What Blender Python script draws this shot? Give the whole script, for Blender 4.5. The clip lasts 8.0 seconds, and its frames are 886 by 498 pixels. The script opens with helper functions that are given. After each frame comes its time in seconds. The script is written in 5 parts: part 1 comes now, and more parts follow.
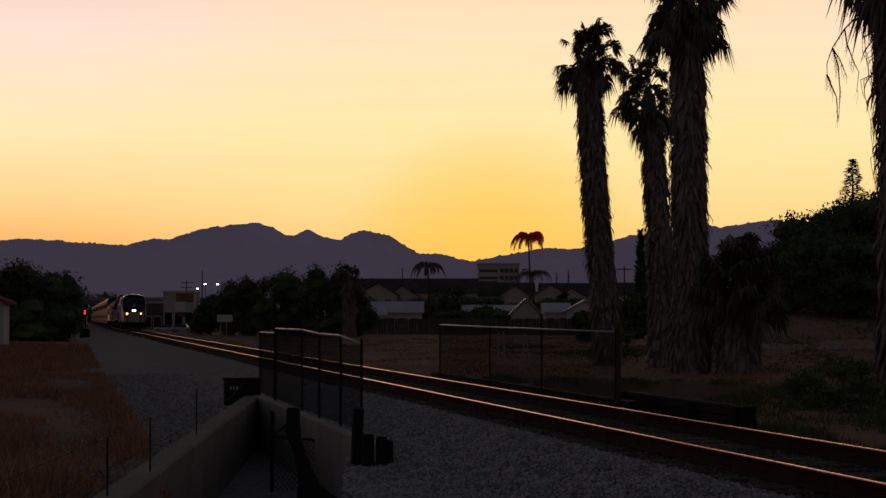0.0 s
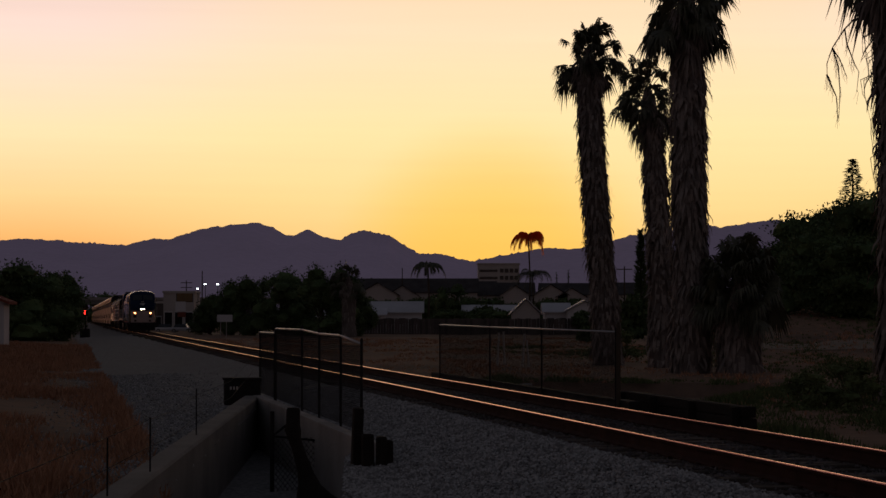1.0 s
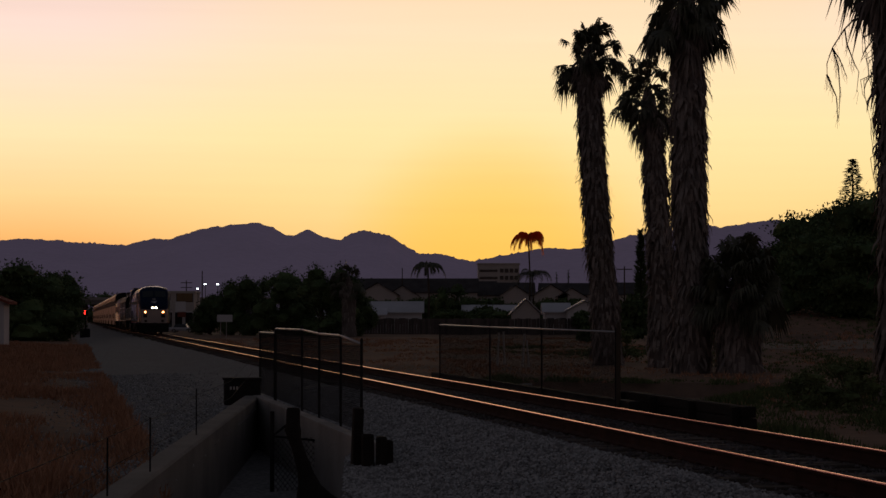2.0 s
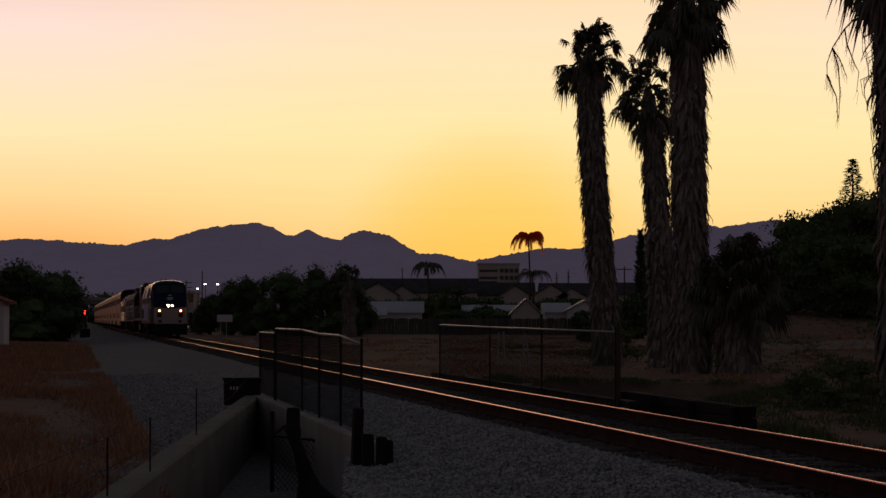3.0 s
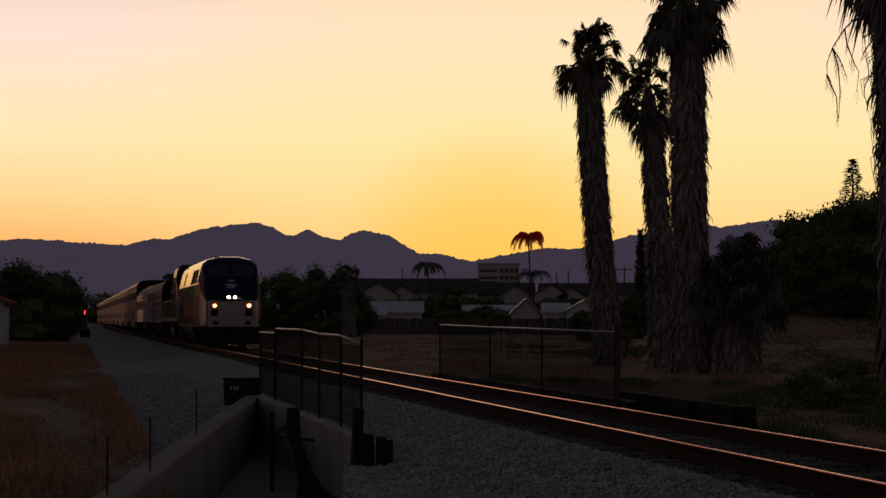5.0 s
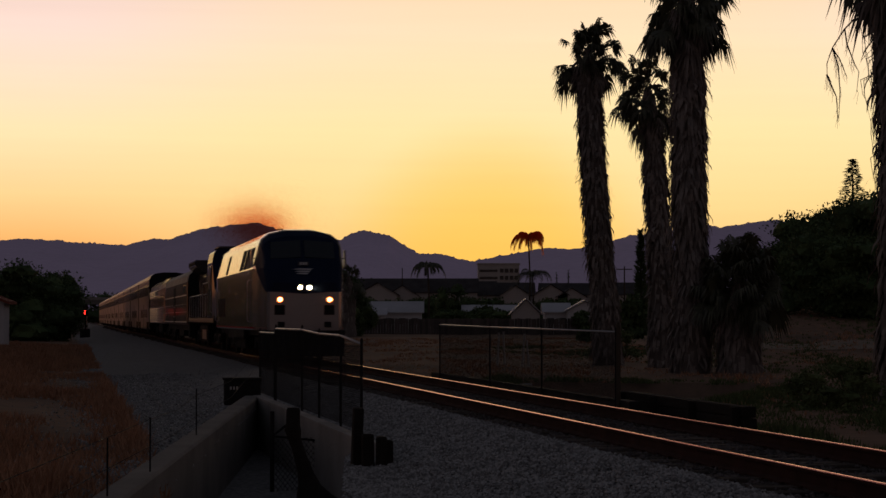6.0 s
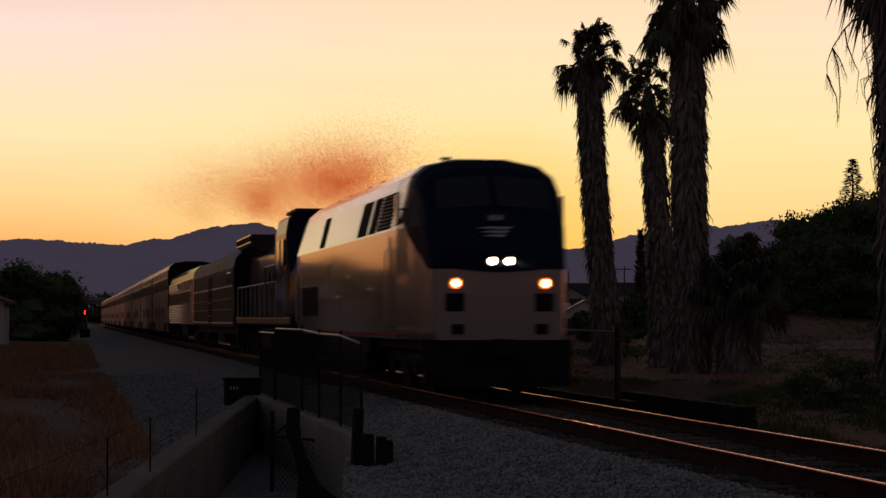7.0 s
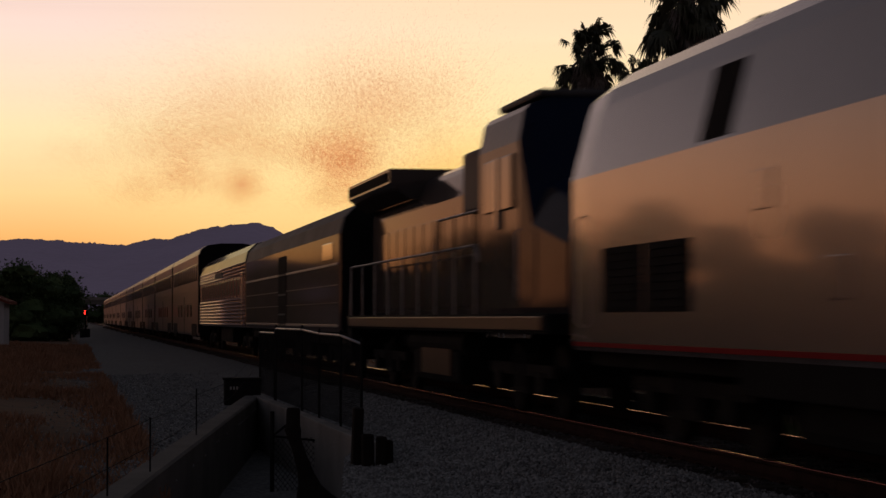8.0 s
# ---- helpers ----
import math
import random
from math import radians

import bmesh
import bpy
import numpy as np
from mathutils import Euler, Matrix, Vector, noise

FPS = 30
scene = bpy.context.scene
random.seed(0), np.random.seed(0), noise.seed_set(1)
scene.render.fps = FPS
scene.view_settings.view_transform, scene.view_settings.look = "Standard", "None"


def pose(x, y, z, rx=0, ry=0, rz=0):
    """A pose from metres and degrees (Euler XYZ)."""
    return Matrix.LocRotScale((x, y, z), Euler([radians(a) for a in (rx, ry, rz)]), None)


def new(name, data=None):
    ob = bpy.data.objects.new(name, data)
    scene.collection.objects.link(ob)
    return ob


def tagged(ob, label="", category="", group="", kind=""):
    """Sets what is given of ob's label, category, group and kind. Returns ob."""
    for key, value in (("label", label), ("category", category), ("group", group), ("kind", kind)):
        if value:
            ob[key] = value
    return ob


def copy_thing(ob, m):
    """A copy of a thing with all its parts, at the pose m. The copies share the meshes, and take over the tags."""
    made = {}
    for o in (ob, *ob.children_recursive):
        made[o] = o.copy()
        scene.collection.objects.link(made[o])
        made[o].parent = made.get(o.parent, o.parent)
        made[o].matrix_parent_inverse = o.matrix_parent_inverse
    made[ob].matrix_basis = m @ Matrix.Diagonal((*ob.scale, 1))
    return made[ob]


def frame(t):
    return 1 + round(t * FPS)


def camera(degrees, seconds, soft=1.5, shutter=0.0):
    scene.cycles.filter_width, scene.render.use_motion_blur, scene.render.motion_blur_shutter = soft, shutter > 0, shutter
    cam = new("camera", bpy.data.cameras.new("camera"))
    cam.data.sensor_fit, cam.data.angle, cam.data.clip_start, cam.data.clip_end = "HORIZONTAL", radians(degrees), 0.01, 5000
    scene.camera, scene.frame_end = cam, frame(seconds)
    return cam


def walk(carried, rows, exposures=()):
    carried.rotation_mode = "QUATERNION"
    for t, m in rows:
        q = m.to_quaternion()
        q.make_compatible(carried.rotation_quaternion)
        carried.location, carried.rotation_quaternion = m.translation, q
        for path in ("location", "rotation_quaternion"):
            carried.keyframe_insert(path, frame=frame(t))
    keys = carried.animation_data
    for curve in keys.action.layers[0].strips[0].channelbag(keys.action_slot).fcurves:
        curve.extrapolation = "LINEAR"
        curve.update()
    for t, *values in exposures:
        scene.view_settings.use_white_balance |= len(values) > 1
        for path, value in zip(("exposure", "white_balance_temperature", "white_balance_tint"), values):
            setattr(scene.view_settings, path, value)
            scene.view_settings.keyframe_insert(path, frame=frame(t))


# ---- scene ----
cam = camera(23.92, 8.0, soft=1.5, shutter=0.5)
EYE_Z = 1.348
walk(cam, [(0.0, pose(0, 0, EYE_Z, 91.916)), (8.0, pose(0, 0, EYE_Z, 91.916))], exposures=[(0.0, 0.0), (8.0, 0.0)])

# the line: straight, level, crossing in front of the tripod; s runs away along it, o to its far side
LINE = 10.085
CT, ST = math.cos(radians(LINE)), math.sin(radians(LINE))
X0 = 7.51


def on_line(s, o, z=0.0, turn=0.0):
    """A pose at s metres along the line and o metres to its far side."""
    return pose(X0 - s * ST + o * CT, s * CT + o * ST, z, 0, 0, LINE + turn)


def line_xy(s, o):
    return X0 - s * ST + o * CT, s * CT + o * ST


def to_line(x, y):
    return (-(x - X0) * ST + y * CT), ((x - X0) * CT + y * ST)


# ---- dusk sky: the sun has set behind the hills ahead ----
def sky():
    world = bpy.data.worlds.new("dusk_sky")
    scene.world = world
    world.use_nodes = True
    nt = world.node_tree
    nt.nodes.clear()
    N, L = nt.nodes.new, nt.links.new
    out, bg = N("ShaderNodeOutputWorld"), N("ShaderNodeBackground")
    tc, sep = N("ShaderNodeTexCoord"), N("ShaderNodeSeparateXYZ")
    L(tc.outputs["Generated"], sep.inputs[0])
    up = N("ShaderNodeMath"); up.operation = "MAXIMUM"; up.inputs[1].default_value = 0.0
    L(sep.outputs["Z"], up.inputs[0])
    root = N("ShaderNodeMath"); root.operation = "SQRT"
    L(up.outputs[0], root.inputs[0])

    def ramp(stops):
        r = N("ShaderNodeValToRGB")
        els = r.color_ramp.elements
        while len(els) < len(stops):
            els.new(0.5)
        for e, (p, c) in zip(els, stops):
            e.position, e.color = p, (*c, 1)
        L(root.outputs[0], r.inputs[0])
        return r
    # position = square root of the sine of the elevation
    west = ramp(SKY_WEST)
    flank = ramp(SKY_FLANK)
    east = ramp(SKY_EAST)

    def blend(a, b, lo, hi):
        side = N("ShaderNodeMapRange"); side.interpolation_type = "SMOOTHSTEP"
        side.inputs["From Min"].default_value, side.inputs["From Max"].default_value = lo, hi
        L(sep.outputs["Y"], side.inputs["Value"])
        mix = N("ShaderNodeMix"); mix.data_type = "RGBA"
        L(side.outputs[0], mix.inputs["Factor"]); L(a, mix.inputs["A"]); L(b, mix.inputs["B"])
        return mix
    mix = blend(blend(east.outputs[0], flank.outputs[0], 0.1, 0.85).outputs["Result"], west.outputs[0], 0.935, 0.968)
    # the yellow glow over the place where the sun went down: a wide and a narrow one
    last = mix.outputs["Result"]
    for az, el, reach, most, tint in ((3.5, 3.0, 15.0, 0.45, (1.09, 0.825, 0.33)), (1.4, 0.9, 5.0, 0.62, (1.08, 0.58, 0.045))):
        az, el = radians(az), radians(el)
        dot = N("ShaderNodeVectorMath"); dot.operation = "DOT_PRODUCT"
        dot.inputs[1].default_value = (math.sin(az) * math.cos(el), math.cos(az) * math.cos(el), math.sin(el))
        L(tc.outputs["Generated"], dot.inputs[0])
        near = N("ShaderNodeMapRange"); near.interpolation_type = "SMOOTHSTEP"
        near.inputs["From Min"].default_value, near.inputs["From Max"].default_value = math.cos(radians(reach)), 1.0
        near.inputs["To Max"].default_value = most
        L(dot.outputs["Value"], near.inputs["Value"])
        glow = N("ShaderNodeMix"); glow.data_type = "RGBA"
        glow.inputs["B"].default_value = (*tint, 1)
        L(near.outputs[0], glow.inputs["Factor"]); L(last, glow.inputs["A"])
        last = glow.outputs["Result"]
    # faint high streaks
    mp = N("ShaderNodeMapping"); mp.inputs["Scale"].default_value = (3, 3, 90)
    nz = N("ShaderNodeTexNoise"); nz.inputs["Scale"].default_value = 2.0; nz.inputs["Detail"].default_value = 3
    L(tc.outputs["Generated"], mp.inputs[0]); L(mp.outputs[0], nz.inputs["Vector"])
    st = N("ShaderNodeMapRange"); st.inputs["To Min"].default_value, st.inputs["To Max"].default_value = 0.97, 1.03
    L(nz.outputs[0], st.inputs["Value"])
    mul = N("ShaderNodeMix"); mul.data_type = "RGBA"; mul.blend_type = "MULTIPLY"; mul.inputs["Factor"].default_value = 1
    L(glow.outputs["Result"], mul.inputs["A"]); L(st.outputs[0], mul.inputs["B"])
    L(mul.outputs["Result"], bg.inputs["Color"])
    bg.inputs["Strength"].default_value = 1.0
    L(bg.outputs[0], out.inputs[0])


SKY_WEST = [(0.0, (1.0, 0.38, 0.09)), (0.175, (1.0, 0.42, 0.115)), (0.20, (1.01, 0.53, 0.175)), (0.24, (1.03, 0.68, 0.29)), (0.30, (1.03, 0.82, 0.47)),
            (0.37, (1.04, 0.77, 0.66)), (0.50, (0.36, 0.26, 0.25)), (0.70, (0.060, 0.056, 0.074)), (1.0, (0.040, 0.046, 0.060))]
SKY_FLANK = [(0.0, (0.70, 0.22, 0.08)), (0.17, (0.76, 0.27, 0.10)), (0.25, (0.68, 0.30, 0.15)), (0.33, (0.44, 0.27, 0.20)), (0.42, (0.27, 0.205, 0.20)),
             (0.50, (0.13, 0.108, 0.115)), (0.70, (0.056, 0.054, 0.070)), (1.0, (0.040, 0.046, 0.060))]
SKY_EAST = [(0.0, (0.088, 0.056, 0.050)), (0.25, (0.115, 0.077, 0.070)), (0.45, (0.09, 0.073, 0.080)), (0.70, (0.057, 0.057, 0.072)),
            (1.0, (0.040, 0.046, 0.060))]
sky()


# ---- materials ----
def mat(name, c1, c2=None, scale=4.0, rough=0.8, metal=0.0, bump=0.0, fine=30.0, glow=0.0, coat=0.0, stretch=(1, 1, 1), island=False, each=False):
    """Two colours mixed by coarse and fine noise, with roughness change and relief."""
    m = bpy.data.materials.new(name)
    m.use_nodes = True
    nt = m.node_tree
    N, L = nt.nodes.new, nt.links.new
    b = nt.nodes["Principled BSDF"]
    b.inputs["Roughness"].default_value, b.inputs["Metallic"].default_value = rough, metal
    b.inputs["Specular IOR Level"].default_value = 0.5 if rough < 0.65 else 0.06
    b.inputs["Coat Weight"].default_value = coat
    b.inputs["Coat Roughness"].default_value = 0.07
    c2 = c2 or tuple(v * 0.7 for v in c1)
    tc, mp = N("ShaderNodeTexCoord"), N("ShaderNodeMapping")
    mp.inputs["Scale"].default_value = stretch
    L(tc.outputs["Object"], mp.inputs[0])
    n1, n2 = N("ShaderNodeTexNoise"), N("ShaderNodeTexNoise")
    n1.inputs["Scale"].default_value, n2.inputs["Scale"].default_value = scale, fine
    n1.inputs["Detail"].default_value, n2.inputs["Detail"].default_value = 4, 3
    L(mp.outputs[0], n1.inputs["Vector"]); L(mp.outputs[0], n2.inputs["Vector"])
    add = N("ShaderNodeMath"); add.operation = "MULTIPLY_ADD"; add.inputs[1].default_value = 0.5
    L(n2.outputs[0], add.inputs[0]); L(n1.outputs[0], add.inputs[2])
    src = add.outputs[0]
    if island or each:
        inf = N("ShaderNodeNewGeometry") if island else N("ShaderNodeObjectInfo")
        a2 = N("ShaderNodeMath"); a2.operation = "MULTIPLY_ADD"; a2.inputs[1].default_value = 0.7
        L(inf.outputs["Random Per Island" if island else "Random"], a2.inputs[0]); L(src, a2.inputs[2])
        a3 = N("ShaderNodeMath"); a3.operation = "SUBTRACT"; a3.inputs[1].default_value = 0.35
        L(a2.outputs[0], a3.inputs[0]); src = a3.outputs[0]
    mr = N("ShaderNodeMapRange"); mr.inputs["From Min"].default_value, mr.inputs["From Max"].default_value = 0.45, 1.05
    L(src, mr.inputs["Value"])
    mix = N("ShaderNodeMix"); mix.data_type = "RGBA"
    mix.inputs["A"].default_value, mix.inputs["B"].default_value = (*c1, 1), (*c2, 1)
    L(mr.outputs[0], mix.inputs["Factor"]); L(mix.outputs["Result"], b.inputs["Base Color"])
    rr = N("ShaderNodeMapRange")
    rr.inputs["To Min"].default_value, rr.inputs["To Max"].default_value = max(0.04, rough * 0.85), min(1, rough * 1.15)
    L(n1.outputs[0], rr.inputs["Value"]); L(rr.outputs[0], b.inputs["Roughness"])
    if bump:
        bp = N("ShaderNodeBump"); bp.inputs["Strength"].default_value = bump; bp.inputs["Distance"].default_value = 0.02
        L(n2.outputs[0], bp.inputs["Height"]); L(bp.outputs[0], b.inputs["Normal"])
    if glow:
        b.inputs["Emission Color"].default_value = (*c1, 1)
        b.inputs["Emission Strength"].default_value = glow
    return m


M = dict(
    gravel=mat("gravel", (0.30, 0.295, 0.285), (0.14, 0.136, 0.132), 0.6, 0.95, bump=0.6, fine=14),
    stone=mat("crushed_stone", (0.42, 0.41, 0.395), (0.16, 0.156, 0.15), 3, 0.9, island=True, fine=20),
    straw=mat("dry_grass", (0.50, 0.27, 0.16), (0.30, 0.16, 0.095), 0.5, 0.9, island=True),
    green=mat("weeds", (0.13, 0.16, 0.065), (0.08, 0.10, 0.04), 0.8, 0.9, island=True),
    leaf=mat("tree_leaves", (0.105, 0.150, 0.062), (0.055, 0.080, 0.034), 0.5, 0.7, island=True),
    frond=mat("palm_fronds", (0.085, 0.085, 0.045), (0.05, 0.05, 0.028), 0.8, 0.6, island=True),
    thatch=mat("dead_palm_thatch", (0.29, 0.245, 0.215), (0.14, 0.118, 0.105), 1.2, 0.95, island=True, bump=0.3),
    bark=mat("bark", (0.10, 0.075, 0.055), (0.05, 0.04, 0.03), 3, 0.95, bump=0.7, stretch=(1, 1, 0.2)),
    concrete=mat("weathered_concrete", (0.36, 0.33, 0.30), (0.20, 0.185, 0.17), 0.7, 0.9, bump=0.35, fine=22),
    old_concrete=mat("grimy_concrete", (0.22, 0.203, 0.184), (0.13, 0.12, 0.11), 0.7, 0.9, bump=0.35, fine=22),
    oily=mat("oily_ballast", (0.16, 0.14, 0.135), (0.07, 0.062, 0.06), 3, 0.9, island=True, fine=20),
    timber=mat("creosote_timber", (0.036, 0.029, 0.025), (0.016, 0.013, 0.011), 2, 0.85, bump=0.6, stretch=(1, 0.2, 1)),
    tie=mat("old_tie", (0.12, 0.095, 0.08), (0.05, 0.042, 0.036), 2, 0.9, bump=0.6, each=True, stretch=(0.2, 1, 1)),
    rust=mat("rusty_rail_steel", (0.062, 0.025, 0.020), (0.034, 0.015, 0.012), 3, 0.8, bump=0.3),
    # polished steel, with the sunset's pink reflection tinted into its colour
    polish=mat("sunset_tinted_rail_head", (0.92, 0.45, 0.43), (0.60, 0.27, 0.25), 0.25, 0.15, 1.0, stretch=(1, 0.2, 1)),
    galv=mat("galvanised_steel", (0.50, 0.48, 0.47), (0.30, 0.28, 0.27), 5, 0.42, 0.85),
    dark_steel=mat("dark_weathered_steel", (0.035, 0.031, 0.03), (0.018, 0.017, 0.016), 3, 0.75, 0.2, bump=0.2),
    # evening haze is put into the hills' purple colour and faint emission
    mountain=mat("haze_tinted_hillside", (0.24, 0.19, 0.28), (0.15, 0.12, 0.18), 0.004, 1.0, fine=0.05, glow=0.13),
)


def thin_leaf(name, base, through_colour, share):
    """Leaf so thin that light from behind shows through it."""
    m = mat(name, base, None, 0.8, 0.7, island=True)
    nt = m.node_tree
    tl, mx = nt.nodes.new("ShaderNodeBsdfTranslucent"), nt.nodes.new("ShaderNodeMixShader")
    tl.inputs["Color"].default_value = (*through_colour, 1)
    mx.inputs[0].default_value = share
    nt.links.new(nt.nodes["Principled BSDF"].outputs[0], mx.inputs[1]); nt.links.new(tl.outputs[0], mx.inputs[2])
    nt.links.new(mx.outputs[0], nt.nodes["Material Output"].inputs[0])
    return m


M["mountain"].node_tree.nodes["Principled BSDF"].inputs["Specular IOR Level"].default_value = 0.0
# the painted sunset pink is carried into grazing reflections too
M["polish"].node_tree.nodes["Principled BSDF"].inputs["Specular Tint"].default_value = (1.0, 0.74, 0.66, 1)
# red of the sunset glare is put into the fronds' see-through colour
M["backlit"] = thin_leaf("glare_tinted_feather_frond", (0.14, 0.07, 0.035), (1.0, 0.30, 0.07), 0.95)


# ---- mesh helpers ----
def finish(name, bm, material, smooth=False):
    me = bpy.data.meshes.new(name)
    bm.normal_update()
    bm.to_mesh(me)
    bm.free()
    for m in (material if isinstance(material, (list, tuple)) else [material]):
        me.materials.append(m)
    if smooth:
        for p in me.polygons:
            p.use_smooth = True
    return me


def part(name, bm, material, parent=None, label="", smooth=False, m=None, kind=""):
    ob = new(name, finish(name, bm, material, smooth))
    if parent is not None:
        ob.parent = parent
    if m is not None:
        ob.matrix_basis = m
    return tagged(ob, label, kind=kind)


def thing(name, m, label, category, group="", kind=""):
    ob = new(name)
    ob.empty_display_size = 0.2
    ob.matrix_basis = m
    return tagged(ob, label, category, group, kind)


def box(bm, x0, x1, y0, y1, z0, z1, bevel=0.0, mi=0):
    r = bmesh.ops.create_cube(bm, size=1.0, matrix=Matrix.LocRotScale(((x0 + x1) / 2, (y0 + y1) / 2, (z0 + z1) / 2), None, (abs(x1 - x0), abs(y1 - y0), abs(z1 - z0))))
    fs = {f for v in r["verts"] for f in v.link_faces}
    for f in fs:
        f.material_index = mi
    if bevel:
        es = {e for v in r["verts"] for e in v.link_edges}
        bmesh.ops.bevel(bm, geom=list(es), offset=bevel, segments=2, affect="EDGES", profile=0.6)
    return bm


def B(*a, **k):
    return box(bmesh.new(), *a, **k)


def cyl(bm, p0, p1, r0, r1=None, n=10, mi=0):
    p0, p1 = Vector(p0), Vector(p1)
    d = p1 - p0
    q = Vector((0, 0, 1)).rotation_difference(d.normalized())
    r = bmesh.ops.create_cone(bm, cap_ends=True, segments=n, radius1=r0, radius2=r0 if r1 is None else r1, depth=d.length,
                              matrix=Matrix.LocRotScale((p0 + p1) / 2, q, None))
    if mi:
        for f in {f for v in r["verts"] for f in v.link_faces}:
            f.material_index = mi
    return bm


def C(*a, **k):
    return cyl(bmesh.new(), *a, **k)


def tube(bm, pts, r, n=6):
    """A bent tube through points."""
    rings = []
    pts = [Vector(p) for p in pts]
    for i, p in enumerate(pts):
        d = (pts[min(i + 1, len(pts) - 1)] - pts[max(i - 1, 0)]).normalized()
        a = d.cross(Vector((0.13, 0.31, 0.94))).normalized()
        b = d.cross(a)
        rr = r[i] if isinstance(r, (list, tuple)) else r
        rings.append([bm.verts.new(p + rr * (math.cos(6.2832 * k / n) * a + math.sin(6.2832 * k / n) * b)) for k in range(n)])
    for r0, r1 in zip(rings, rings[1:]):
        for k in range(n):
            bm.faces.new((r0[k], r0[(k + 1) % n], r1[(k + 1) % n], r1[k]))
    bm.faces.new(rings[0][::-1]); bm.faces.new(rings[-1])
    return bm


def loft(bm, sections, close=True, mi=0):
    """Skin over equal-length loops of points."""
    rows = [[bm.verts.new(p) for p in s] for s in sections]
    n = len(rows[0])
    fs = []
    for a, b in zip(rows, rows[1:]):
        for k in range(n if close else n - 1):
            fs.append(bm.faces.new((a[k], a[(k + 1) % n], b[(k + 1) % n], b[k])))
    if close:
        fs.append(bm.faces.new(rows[0][::-1])); fs.append(bm.faces.new(rows[-1]))
    for f in fs:
        f.material_index = mi
    return bm


def soup(name, verts, faces, material, parent=None, label="", kind="stuff", smooth=False):
    me = bpy.data.meshes.new(name)
    me.from_pydata(verts, [], faces)
    for m in (material if isinstance(material, (list, tuple)) else [material]):
        me.materials.append(m)
    ob = new(name, me)
    if parent is not None:
        ob.parent = parent
    return tagged(ob, label, kind=kind)


# ---- ground ----
CH_L = [(-2.6, 9), (-3.02, 20.2), (-4.08, 47), (-0.1, 61.5), (3.2, 75)]       # edge of the channel, service-road side
CH_R = [(-0.5, 9), (-1.35, 29), (-1.19, 30.7), (3.42, 41.3), (7.5, 56), (11.5, 75)]


def edge_x(edge, y):
    for (xa, ya), (xb, yb) in zip(edge, edge[1:]):
        if ya <= y <= yb:
            return xa + (xb - xa) * (y - ya) / (yb - ya)
    return None


def in_channel(x, y):
    a, b = edge_x(CH_L, y), edge_x(CH_R, y)
    return a is not None and b is not None and a < x < b


def smooth(k):
    k = min(1.0, max(0.0, k))
    return k * k * (3 - 2 * k)


def ground_z(x, y):
    s, o = to_line(x, y)
    a = abs(o)
    bed = -0.215 if a < 1.6 else -0.215 - (a - 1.6) * 0.22
    if o < 0:
        low = -0.60
        if o < -6.8:
            low = -0.60 + min(0.25, (-6.8 - o) * 0.08)
    else:
        low = -0.85
    z = bed if bed > low + 0.1 else (low if bed < low - 0.1 else (bed + low) / 2 + (bed - low) ** 2 * 2.5 + 0.025)
    n = noise.noise(Vector((x * 0.35, y * 0.35, 0))) * 0.05 + noise.noise(Vector((x * 0.05, y * 0.05, 3))) * 0.12
    n *= 0.12 + 0.88 * min(1, max(0, (a - 3) / 2))
    if o > 6:
        n += noise.noise(Vector((x * 0.12, y * 0.05, 7))) * 0.16
    if y > 80 and x > 0:
        k, f = smooth((x / y - 0.10) / 0.05), smooth((y - 86) / 66)
        z += 3.2 * k * f
    return z + n * (1 if y < 900 else 0)


def steps(lo, a, b, hi, d):
    out = list(np.arange(a, b + d / 2, d))
    k = d
    while out[-1] < hi:
        k *= 1.18
        out.append(min(hi, out[-1] + k))
    k = d
    while out[0] > lo:
        k *= 1.18
        out.insert(0, max(lo, out[0] - k))
    return out


